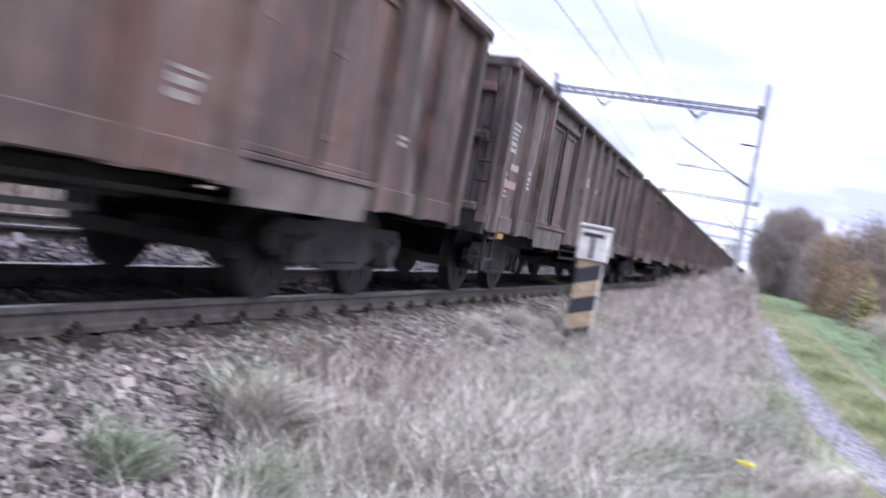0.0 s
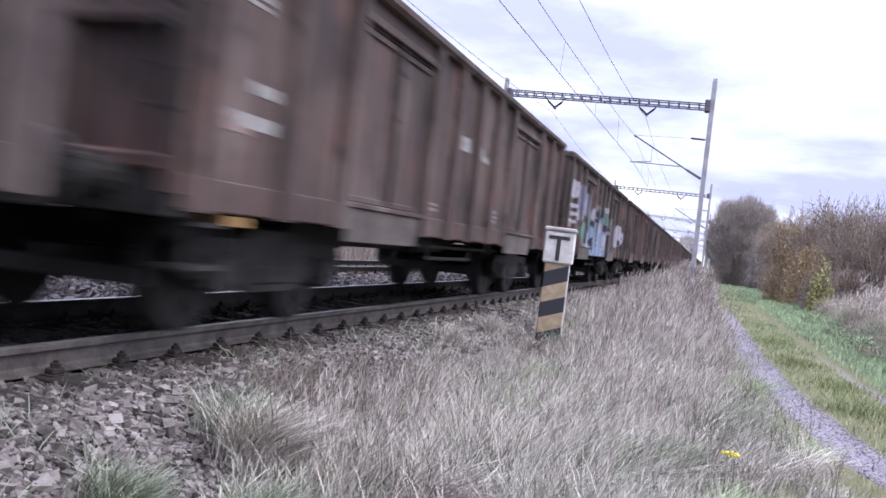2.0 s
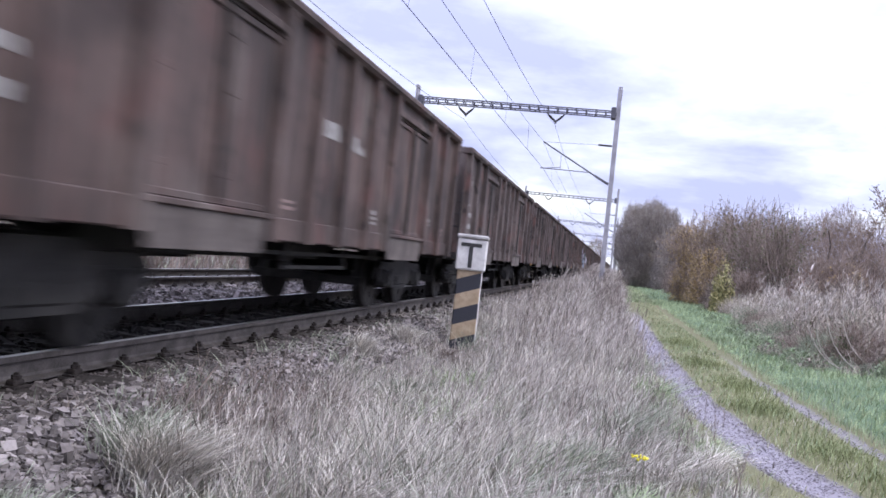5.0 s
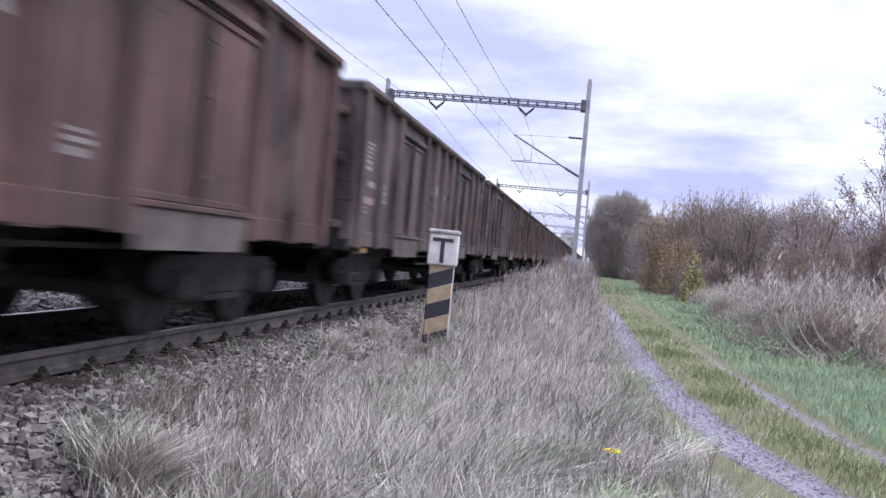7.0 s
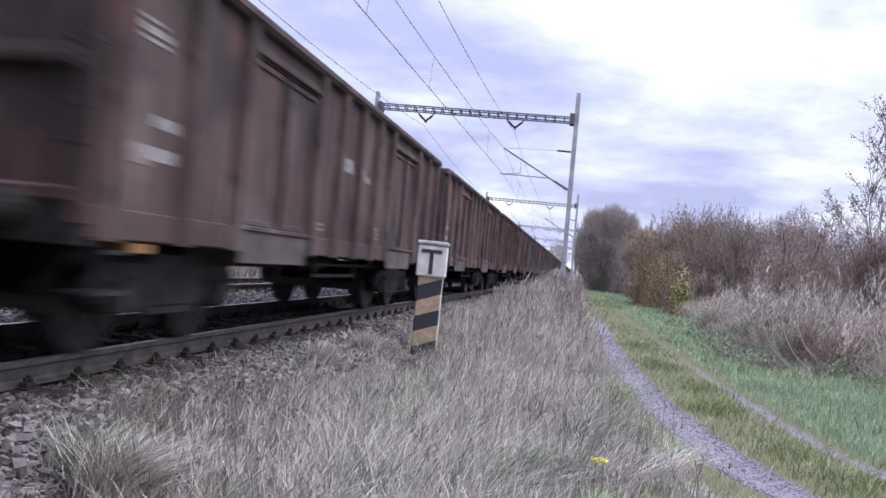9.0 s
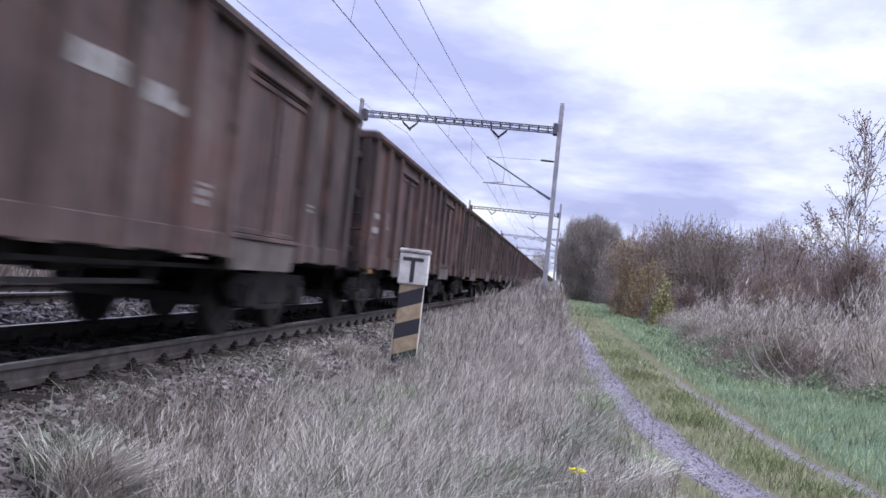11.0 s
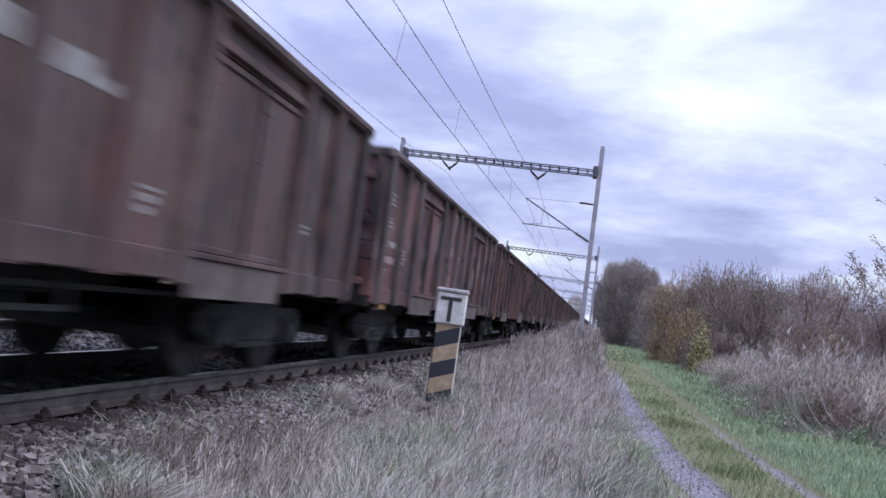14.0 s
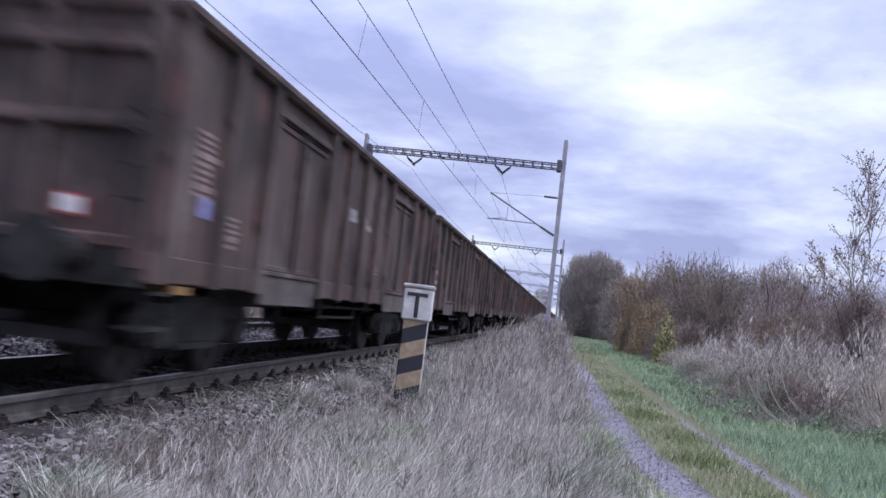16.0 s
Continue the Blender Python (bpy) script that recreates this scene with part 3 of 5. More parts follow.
def side_frame_mesh():
    bm = B()
    plate(bm, [(-1.32, 0.62), (-1.2, 0.72), (-0.55, 0.72), (-0.4, 0.80), (0.4, 0.80), (0.55, 0.72), (1.2, 0.72), (1.32, 0.62), (1.3, 0.46),
               (1.15, 0.46), (1.12, 0.58), (0.68, 0.58), (0.62, 0.40), (0.42, 0.30), (-0.42, 0.30), (-0.62, 0.40), (-0.68, 0.58), (-1.12, 0.58), (-1.15, 0.46), (-1.3, 0.46)], 0.97, 1.06)
    for y in (-0.9, 0.9):
        box(bm, 0.90, 1.12, y - 0.16, y + 0.16, 0.33, 0.60, 0.03)
        rod(bm, (1.10, y, 0.46), (1.16, y, 0.46), 0.13, 0.12, 12)
        for s in (-0.27, 0.27):
            rod(bm, (1.03, y + s, 0.42), (1.03, y + s, 0.62), 0.065, None, 8)
    box(bm, 0.95, 1.08, -0.3, 0.3, 0.36, 0.52, 0.02)
    return bm


def build_wagon(style, variant, last=False):
    paint = PAINTS[style, variant]
    trim = PAINTS["grey", 0] if style == "rose" else paint
    w = new("open_goods_wagon")
    shell = part("floor", box(B(), -1.38, 1.38, -HALF + 0.04, HALF - 0.04, 1.14, 1.22), M_UNDER, w)
    for s in (0, 180):
        turn = pose(0, 0, 0, 0, 0, s)
        wall = part("side_wall", box(B(), 1.36, 1.40, DOORS[0][1], DOORS[1][0], 1.12, 2.98), paint, w)
        wall.matrix_basis = turn
        for y0, y1 in ((-HALF, DOORS[0][0]), (DOORS[1][1], HALF)):
            part("side_panel", box(B(), 1.36, 1.40, y0, y1, 1.12, 2.98), paint, wall)
        for y0, y1 in DOORS:
            part("lintel", box(B(), 1.36, 1.402, y0, y1, 2.72, 2.98), paint, wall)
        part("top_rail", box(B(), 1.345, 1.515, -HALF, HALF, 2.965, BODY_TOP, 0.038), trim, wall)
        part("side_sill", box(B(), 1.30, 1.43, -HALF, HALF, 0.90, 1.118, 0.012), paint, wall, "dirty side sill of the wagon")
        for y in RIBS:
            part("rib", rib_mesh(y, 0.89, 2.97), trim, wall)
        for y0, y1 in DOORS:
            half = (y1 - y0) / 2
            for y in (y0 + 0.012, y0 + half + 0.006):
                part("door_leaf", door_mesh(y, half - 0.018), paint, wall)
            part("door_header", box(B(), 1.40, 1.452, y0 - 0.02, y1 + 0.02, 2.74, 2.82, 0.01), paint, wall)
            part("door_ledge", box(B(), 1.40, 1.475, y0 - 0.02, y1 + 0.02, 1.085, 1.135, 0.008), paint, wall)
            bar = B()
            rod(bar, (1.445, y0 + half, 1.16), (1.445, y0 + half, 2.72), 0.018, None, 6)
            part("locking_bar", bar, M_FRAME, wall)
            part("sill_plate", plate(B(), [(y0 + 0.05, 1.08), (y0 + 0.12, 0.78), (y1 - 0.12, 0.78), (y1 - 0.05, 1.08)], 1.432, 1.45), M_SILL, wall, "dusty light grey sill plate below the door")
    for s in (0, 180):
        turn = pose(0, 0, 0, 0, 0, s)
        wall = B()
        box(wall, -1.40, 1.40, -HALF, -HALF + 0.04, 0.98, 3.0)
        wall = part("end_wall", wall, paint, w)
        wall.matrix_basis = turn
        part("end_rail", box(B(), -1.49, 1.49, -HALF - 0.07, -HALF + 0.06, 2.95, BODY_TOP - 0.004, 0.02), trim, wall)
        for z in (2.62, 2.02, 1.12):
            part("cross_rib", box(B(), -1.26, 1.26, -HALF - 0.085, -HALF - 0.001, z, z + 0.11, 0.02), paint, wall)
        for x in (-1.33, -0.45, 0.45, 1.33):
            post = box(B(), x - 0.07, x + 0.07, -HALF - 0.065, -HALF - 0.002, 0.98, 2.949, 0.012)
            part("end_post", post, paint, wall)
        part("buffer_beam", box(B(), -1.38, 1.38, -HALF - 0.06, -HALF + 0.1, 0.84, 1.2, 0.012), M_UNDER, wall)
        for x in (-0.875, 0.875):
            bm = B()
            rod(bm, (x, -HALF - 0.3, 1.055), (x, -HALF - 0.05, 1.055), 0.11, 0.14, 14)
            rod(bm, (x, -HALF - 0.56, 1.055), (x, -HALF - 0.28, 1.055), 0.075, None, 12)
            rod(bm, (x, -HALF - 0.62, 1.055), (x, -HALF - 0.56, 1.055), 0.235, 0.22, 20)
            part("buffer", bm, M_UNDER, wall)
        hook = B()
        box(hook, -0.04, 0.04, -HALF - 0.33, -HALF - 0.05, 0.99, 1.09, 0.012)
        rod(hook, (0, -HALF - 0.3, 1.03), (0, -HALF - 0.62, 0.93), 0.035, None, 8)
        part("coupling_hook", hook, M_UNDER, wall)
        step = B()
        for z in (0.52, 0.80):
            box(step, 1.16, 1.42, -HALF + 0.12, -HALF + 0.50, z, z + 0.03)
        for y in (-HALF + 0.12, -HALF + 0.47):
            box(step, 1.36, 1.40, y, y + 0.03, 0.52, 0.95)
        part("shunter_step", step, M_FRAME, wall)
        rail = B()
        for z in (1.5, 1.75, 2.0):
            rod(rail, (1.18, -HALF - 0.14, z), (1.40, -HALF - 0.14, z), 0.013, None, 6)
        for x in (1.19, 1.39):
            rod(rail, (x, -HALF - 0.14, 1.2), (x, -HALF - 0.14, 2.2), 0.013, None, 6)
            rod(rail, (x, -HALF - 0.14, 2.18), (x, -HALF - 0.01, 2.18), 0.013, None, 6)
        part("grab_ladder", rail, M_FRAME, wall)
    under = B()
    for x in (-0.25, 0.25):
        box(under, x - 0.06, x + 0.06, -HALF + 0.05, HALF - 0.05, 0.86, 1.138)
    for y in (-5.6, -3.4, -1.2, 1.2, 3.4, 5.6):
        box(under, -1.3, 1.3, y - 0.06, y + 0.06, 0.92, 1.136)
    part("underframe", under, M_UNDER, w)
    for x in (-0.32, 0.32):
        part("centre_sill", plate(B(), [(-3.3, 0.87), (-2.4, 0.70), (2.4, 0.70), (3.3, 0.87)], x - 0.04, x + 0.04), M_UNDER, w)
    part("sill_flange", box(B(), -0.36, 0.36, -2.4, 2.4, 0.675, 0.698), M_UNDER, w)
    part("air_tank", rod(B(), (-0.55, -1.0, 0.78), (-0.55, 0.3, 0.78), 0.2, None, 16), M_UNDER, w)
    part("brake_cylinder", rod(B(), (0.45, 0.5, 0.82), (0.45, 1.0, 0.82), 0.17, None, 14), M_UNDER, w)
    rods = B()
    for x in (-0.1, 0.12):
        rod(rods, (x, -3.4, 0.7), (x, 3.4, 0.72), 0.022, None, 6)
    for s in (-1, 1):
        box(rods, s * 1.22 - 0.01, s * 1.22 + 0.01, -1.0, 1.0, 0.62, 0.66)
        box(rods, s * 1.12 - 0.02, s * 1.12 + 0.02, -2.9, 2.9, 0.76, 0.80)
        for y in (-0.95, 0.95):
            box(rods, s * 1.22 - 0.015, s * 1.22 + 0.015, y - 0.02, y + 0.02, 0.62, 0.92)
    part("brake_rigging", rods, M_UNDER, w)
    bogie_parts = None
    for y in (-4.5, 4.5):
        if bogie_parts is None:
            swing = box(B(), -1.0, 1.0, -0.2, 0.2, 0.5, 0.82, 0.03)
            bogie = part("bogie", swing, M_UNDER, w)
            bogie.location = (0, y, 0)
            beams = [part("brake_beam", box(B(), -0.85, 0.85, dy - 0.05, dy + 0.05, 0.34, 0.46), M_UNDER, bogie) for dy in (-1.42, -0.38, 0.38, 1.42)]
            beams.append(part("tie_bar", box(B(), -0.12, 0.12, -1.42, 1.42, 0.462, 0.55), M_UNDER, bogie))
            frame_a = part("side_frame", side_frame_mesh(), M_FRAME, bogie)
            again(frame_a, pose(0, 0, 0, 0, 0, 180))
            axle = part("wheelset", wheelset_mesh(), M_WHEEL, bogie)
            axle.matrix_parent_inverse = pose(0, -0.9, 0.46)
            other = again(axle, pose(0, 0, 0))
            other.matrix_parent_inverse = pose(0, 0.9, 0.46)
            bogie_parts = (frame_a, axle)
        else:
            b2 = again(bogie, pose(0, y, 0), w)
            for beam in beams:
                again(beam, pose(0, 0, 0), b2)
            again(bogie_parts[0], pose(0, 0, 0), b2)
            again(bogie_parts[0], pose(0, 0, 0, 0, 0, 180), b2)
            for dy in (-0.9, 0.9):
                o = again(bogie_parts[1], pose(0, 0, 0), b2)
                o.matrix_parent_inverse = pose(0, dy, 0.46)
    # stencilled markings as plain bars on the side that faces the path
    mark = random.Random(style + str(variant))
    tail_marks = ((-5.5, 1.62, 0.42, 9, M_PINKISH), (-4.78, 1.22, 0.40, 5, M_PINKISH), (1.45, 1.26, 0.24, 3, M_WHITE), (4.68, 1.42, 0.24, 2, M_PINKISH))
    for y, z, wd, lines, m in tail_marks if last else ((-5.75, 2.30, 0.50, 3, M_WHITE), (-5.78, 1.98, 0.42, 3, M_WHITE), (-5.85, 1.66, 0.3, 2, M_PINKISH), (-5.86, 1.36, 0.3, 2, M_PINKISH),
                               (-4.70, 1.56, 0.38, 4, M_WHITE), (-4.72, 1.30, 0.3, 1, M_PINKISH), (1.45, 1.26, 0.24, 3, M_WHITE), (4.68, 1.42, 0.24, 2, M_WHITE),
                               (-1.45, 1.24, 0.26, 2, M_PINKISH), (5.72, 1.25, 0.3, 2, M_PINKISH)):
        if mark.random() < 0.3 and not last:
            continue
        z += mark.uniform(-0.12, 0.12)
        for k in range(lines):
            a = wd * mark.uniform(0.55, 1.0)
            h = mark.choice((0.03, 0.035, 0.055))
            part("marking", plate(B(), [(y - wd / 2, z), (y - wd / 2 + a, z), (y - wd / 2 + a, z + h), (y - wd / 2, z + h)], 1.4015, 1.4045), m, w)
            z += h + 0.028
    y, z = 0.5 + mark.uniform(-0.2, 0.1), 2.05
    for a, b, lo, hi in ((-1.33, -0.62, -0.03, 0.17), (-0.36, 0.10, -0.06, 0.13), (0.10, 0.34, -0.06, 0.05)):
        part("marking", plate(B(), [(y + a, z + lo), (y + b, z + lo + 0.02), (y + b - 0.06, z + hi), (y + a + 0.05, z + hi - 0.03)], 1.4015, 1.4045), M_WHITE, w)
    if not last:
        part("number_bar", plate(B(), [(-5.72, 1.74), (-5.36, 1.74), (-5.36, 1.83), (-5.72, 1.83)], 1.4015, 1.4045), M_WHITE, w, "faded white wagon number bar")
        part("number_bar", plate(B(), [(-5.95, 1.50), (-5.36, 1.50), (-5.36, 1.60), (-5.95, 1.60)], 1.4015, 1.4045), M_WHITE if variant else M_PINKISH, w, "faded wagon number bar")
    if style == "red":
        part("faded_panel", plate(B(), [(-0.80, 1.24), (-0.16, 1.24), (-0.16, 1.58), (-0.80, 1.58)], 1.4010, 1.4030), M_PANEL, w, "faded pinkish painted panel")
    part("label_plate", box(B(), 1.41, 1.425, -5.65, -5.25, 0.935, 1.06), M_PINKISH, w, "pale stencilled panel on the sill")
    part("tie_plate", box(B(), 1.2, 1.44, -5.92, -5.66, 0.82, 0.888), M_ORANGE, w, "orange painted bracket at the wagon corner")
    return w


def build_train():
    """One wagon of each look, then copies along the track; returns (wagon, y at the start)."""
    masters, train = {}, []
    looks = {21: "brown", 2: "graffiti", 10: "red", 11: "rose", 17: "red", 18: "rose", 14: "red", 6: "grey", 3: "brown", 4: "grey", 12: "brown", 0: "grey", 5: "grey", 8: "grey", 13: "brown", 15: "brown", 19: "brown"}
    words = {"brown": "weathered brown open goods wagon with vertical ribs, rolling on the track",
             "grey": "dusty grey-brown open goods wagon with vertical ribs, rolling on the track",
             "red": "faded red-oxide open goods wagon with vertical ribs, rolling on the track",
             "rose": "faded rose-red open goods wagon with grimy ribs, rolling on the track",
             "graffiti": "brown open goods wagon covered in blue and white graffiti"}
    for k in range(LAST, -25, -1):
        style = looks.get(k, "brown" if k % 3 else "grey")
        variant = 0 if style == "graffiti" else (k * 2 + k // 3) % 3
        y = 10.4 - 14.04 * k + HALF + (0.3 if k == LAST else 0)
        if (style, variant) in masters:
            w = copy_thing(masters[style, variant], pose(TRACK, y, 0))
        else:
            w = build_wagon(style, variant, k == LAST)
            if k != LAST:
                masters[style, variant] = w
            w.matrix_basis = pose(TRACK, y, 0)
        tagged(w, words[style], "goods wagon", "wagons of the train")
        train.append((w, y))
        if k == LAST:
            tagged(w, "brown open goods wagon with a tail marker, last of the train")
            tail = part("tail_marker", box(B(), 0.69, 0.92, -HALF - 0.105, -HALF - 0.087, 1.335, 1.50), M_RED, w, "red-edged rear marker board")
            part("reflector", box(B(), 0.715, 0.895, -HALF - 0.112, -HALF - 0.105, 1.355, 1.48), M_CONCRETE, tail, "white reflector")
            part("sticker", box(B(), 1.401, 1.408, -5.56, -5.38, 1.48, 1.655), M_BLUE, w, "blue square sticker")
    return train


TRAIN = build_train()


# ---- trackside post ----
def build_post():
    p = tagged(new("marker_post"), "leaning striped concrete marker post with a white letter board", "marker post")
    p.matrix_basis = pose(-2.19, 12.9, -0.62, 0, 0.6, 7)
    part("shaft", box(B(), -0.185, 0.185, -0.13, 0.17, 0.16, 1.36, 0.015), M_STRIPES, p, "black and ochre diagonally striped shaft")
    part("edge", box(B(), 0.182, 0.189, -0.118, 0.158, 0.22, 1.34), M_CONCRETE, p, "white painted edge of the shaft")
    part("foot", box(B(), -0.10, 0.13, -0.07, 0.11, -0.1, 0.272, 0.012), M_CAP, p, "dark narrow foot")
    head = part("head", box(B(), -0.225, 0.225, -0.165, 0.195, 1.345, 1.815, 0.02), M_CONCRETE, p, "white painted concrete head")
    part("cap", box(B(), -0.24, 0.24, -0.18, 0.21, 1.815, 1.885, 0.022), M_CAP, head, "grey concrete cap")
    text = bpy.data.curves.new("letter", "FONT")
    text.body, text.size, text.extrude, text.align_x, text.offset = "T", 0.53, 0.004, "CENTER", 0.004
    text.materials.append(M_LETTER)
    letter = new("letter", text)
    letter.parent = head
    letter.matrix_basis = pose(-0.01, -0.168, 1.39, 90, 0, 0)
    tagged(letter, "black letter T")


build_post()


# ---- overhead line ----
def hung(bm, a, b, sag, r, steps=14):
    """A wire from a to b with some sag."""
    a, b = Vector(a), Vector(b)
    pts = [a.lerp(b, i / steps) - Vector((0, 0, sag * 4 * (i / steps) * (1 - i / steps))) for i in range(steps + 1)]
    rings = [[bm.verts.new(p + Vector((r * math.cos(q), 0, r * math.sin(q)))) for q in (0.5, 1.757, 3.013, 4.27, 5.526)] for p in pts]
    for p, q in zip(rings, rings[1:]):
        for i in range(5):
            bm.faces.new((p[i], p[(i + 1) % 5], q[(i + 1) % 5], q[i]))
    return bm


def mast_mesh(h, half):
    """Two channels with batten plates between them."""
    bm = B()
    for s in (-1, 1):
        box(bm, -half, half, s * 0.13 - 0.035, s * 0.13 + 0.035, 0, h, 0.01)
    for z in np.arange(0.5, h, 0.75):
        box(bm, 0.015 - half, half - 0.015, -0.097, 0.097, z, z + 0.22)
    box(bm, -0.22, 0.22, -0.28, 0.28, -0.1, 0.12, 0.02)
    return bm


def beam_mesh(x0, x1):
    """A flat lattice girder: two chords, posts and small gussets."""
    bm = B()
    for y in (-0.22, 0.22):
        for z in (0.0, 0.21):
            box(bm, x0, x1, y - 0.03, y + 0.03, z - 0.024, z + 0.024)
        n = int((x1 - x0) / 0.42)
        for i in range(n + 1):
            x = x0 + (x1 - x0) * i / n
            box(bm, x - 0.03, x + 0.03, y - 0.015, y + 0.015, 0.028, 0.182)
    n = int((x1 - x0) / 0.84)
    for i in range(n + 1):
        x = x0 + (x1 - x0) * i / n
        box(bm, x - 0.02, x + 0.02, -0.18, 0.18, -0.02, 0.02)
    return bm


MAST_R, MAST_L = -0.66, -9.85


def build_portal():
    p = tagged(new("catenary_portal"), "grey steel lattice portal carrying the overhead line", "catenary portal", "portals along the line")
    for x in (MAST_R, MAST_L):
        m = part("mast", mast_mesh(9.6, 0.10) if x == MAST_R else mast_mesh(9.25, 0.07), M_MAST, p)
        m.location = (x, 0, -0.65)
    beam = part("lattice_beam", beam_mesh(MAST_L + 0.11, MAST_R - 0.11), M_BEAM, p)
    beam.matrix_basis = pose(0, 0, 7.72, 0, 0.62, 0)
    for x in (MAST_R, MAST_L):
        s = 1 if x == MAST_L else -1
        part("beam_bracket", box(B(), min(x + s * 0.1, x + s * 0.3), max(x + s * 0.1, x + s * 0.3), -0.27, 0.27, 7.62, 8.12, 0.02), M_BEAM, p)
    for x in (-7.5, -3.38):
        v = B()
        up = 0.08 - 0.0108 * x
        for s in (-1, 1):
            rod(v, (x + s * 0.36, 0, 7.58 + up), (x + s * 0.30, 0, 7.46 + up), 0.03, None, 8)
            rod(v, (x + s * 0.30, 0, 7.48 + up), (x, 0, 7.22 + up), 0.05, None, 8)
        rod(v, (x, -0.15, 7.2 + up), (x, 0.15, 7.2 + up), 0.05, None, 8)
        part("insulator_hanger", v, M_INSUL, p, "dark brown insulators hung in a V below the beam")
    for mast, s in ((MAST_R, -1),):
        arm = B()
        rod(arm, (mast + s * 0.12, 0, 4.72), (mast + s * 0.75, 0, 5.06), 0.055, None, 8)
        rod(arm, (mast + s * 0.72, 0, 5.04), (mast + s * 3.15, 0, 6.40), 0.032, None, 8)
        arm = part("cantilever", arm, M_BEAM, p)
        top = B()
        rod(top, (mast + s * 0.12, 0, 6.42), (mast + s * 0.72, 0, 6.44), 0.045, None, 8)
        rod(top, (mast + s * 0.7, 0, 6.44), (mast + s * 3.1, 0, 6.40), 0.007, None, 6)
        part("top_tie", top, M_INSUL, arm)
        reg = B()
        rod(reg, (mast + s * 0.98, 0, 5.18), (mast + s * 3.2, 0, 5.22), 0.02, None, 6)
        rod(reg, (mast + s * 2.3, 0, 5.30), (mast + s * 3.1, 0, 5.215), 0.014, None, 6)
        rod(reg, (mast + s * 2.3, 0, 5.24), (mast + s * 2.3, 0, 5.93), 0.010, None, 6)
        part("registration_arm", reg, M_BEAM, arm)
    return p


PORTALS = [PORTAL_Y + PORTAL_STEP * i for i in range(-2, 6)]
portal = build_portal()
portal.matrix_basis = pose(0, PORTALS[0], 0)
for py in PORTALS[1:]:
    copy_thing(portal, pose(0, py, 0))


def build_wire(label, x, z, sag, r=0.008, other=None):
    """A wire from portal to portal; other: its place across the track at every second portal."""
    wire = tagged(new("overhead_wire"), label, "overhead wire")
    for k, (a, b) in enumerate(zip(PORTALS, PORTALS[1:])):
        xa, xb = (x, x) if other is None else ((x, other), (other, x))[k % 2]
        part("wire_span", hung(B(), (xa, a, z), (xb, b, z), sag, r if b < 100 else r * 1.5), M_WIRE, wire)
    return wire


for wx, wo, mx, mo in ((-3.72, -4.40, -3.82, -4.12),):
    build_wire("thin dark contact wire over the track", wx, 5.21, 0.02, 0.0085, wo)
    carrier = build_wire("thin dark messenger wire over the track", mx, 6.41, 0.45, 0.0075, mo)
    for k, a in enumerate(PORTALS[1:4]):
        for i in range(1, 8):
            u = i / 8
            t = u if k % 2 else 1 - u
            d = B()
            y = a + u * PORTAL_STEP
            rod(d, (wo + (wx - wo) * (1 - t), y, 5.21 - 0.08 * u * (1 - u)), (mo + (mx - mo) * (1 - t), y, 6.41 - 1.8 * u * (1 - u)), 0.004, None, 4)
            part("dropper", d, M_WIRE, carrier)
build_wire("thin dark feeder wire hung from the portals", -3.38, 7.18, 0.75, 0.008)
build_wire("thin dark feeder wire hung from the portals", -7.58, 7.18, 0.75, 0.008)


# ---- grass and weeds ----
def blades(name, x, y, height, width, lean, material, label, category="grass", wind=0.17, levels=(0.0, 0.45, 0.8, 1.0), base=None, spread=0.02):
    """Tapered, bent blades at the places x, y; leaning a little with the wind, joined into one mesh."""
    n = len(x)
    z = ground_z(x, y) - 0.02 if base is None else base
    a = 3.5 * soft_noise(x, y, 1.6, 5.0) + rng.normal(0, 2.1, n)
    bend = lean * rng.uniform(0.2, 1.3, n) * height
    dx, dy = np.cos(a) * bend + wind * height * rng.uniform(0.3, 1.2, n), np.sin(a) * bend
    f = rng.uniform(0, 3.1416, n)
    wx, wy = np.cos(f) * width / 2, np.sin(f) * width / 2
    rows = []
    for i, s in enumerate(levels):
        px, py, pz = x + dx * s ** 1.8, y + dy * s ** 1.8, z + height * (s - 0.22 * lean * s ** 3)
        if i == len(levels) - 1:
            rows.append(np.stack([px, py, pz], 1)[:, None])
        else:
            k = 1 - 0.55 * s
            rows.append(np.stack([np.stack([px - wx * k, py - wy * k, pz], 1), np.stack([px + wx * k, py + wy * k, pz], 1)], 1))
    v = np.concatenate(rows, 1)
    m = v.shape[1]
    t = []
    for i in range(len(levels) - 2):
        q = 2 * i
        t += [(q, q + 1, q + 3), (q, q + 3, q + 2)]
    t.append((m - 3, m - 2, m - 1))
    f = np.array(t)[None] + (np.arange(n) * m)[:, None, None]
    return tagged(soup(name, v.reshape(-1, 3), f.reshape(-1, 3), material), label, category, kind="stuff")


def scatter(n, x0, x1, y0, y1, bias=1.0, keep=None, clump=0.0):
    x, y = rng.uniform(x0, x1, n), y0 + (y1 - y0) * rng.random(n) ** bias
    if clump:
        c = int(n / 40) + 1
        cx, cy = rng.uniform(x0, x1, c), y0 + (y1 - y0) * rng.random(c) ** bias
        i = rng.integers(0, c, n)
        move = rng.random(n) < 0.7
        x = np.where(move, cx[i] + rng.normal(0, clump, n), x)
        y = np.where(move, cy[i] + rng.normal(0, clump, n), y)
    if keep is not None:
        k = keep(x, y)
        x, y = x[k], y[k]
    return x, y


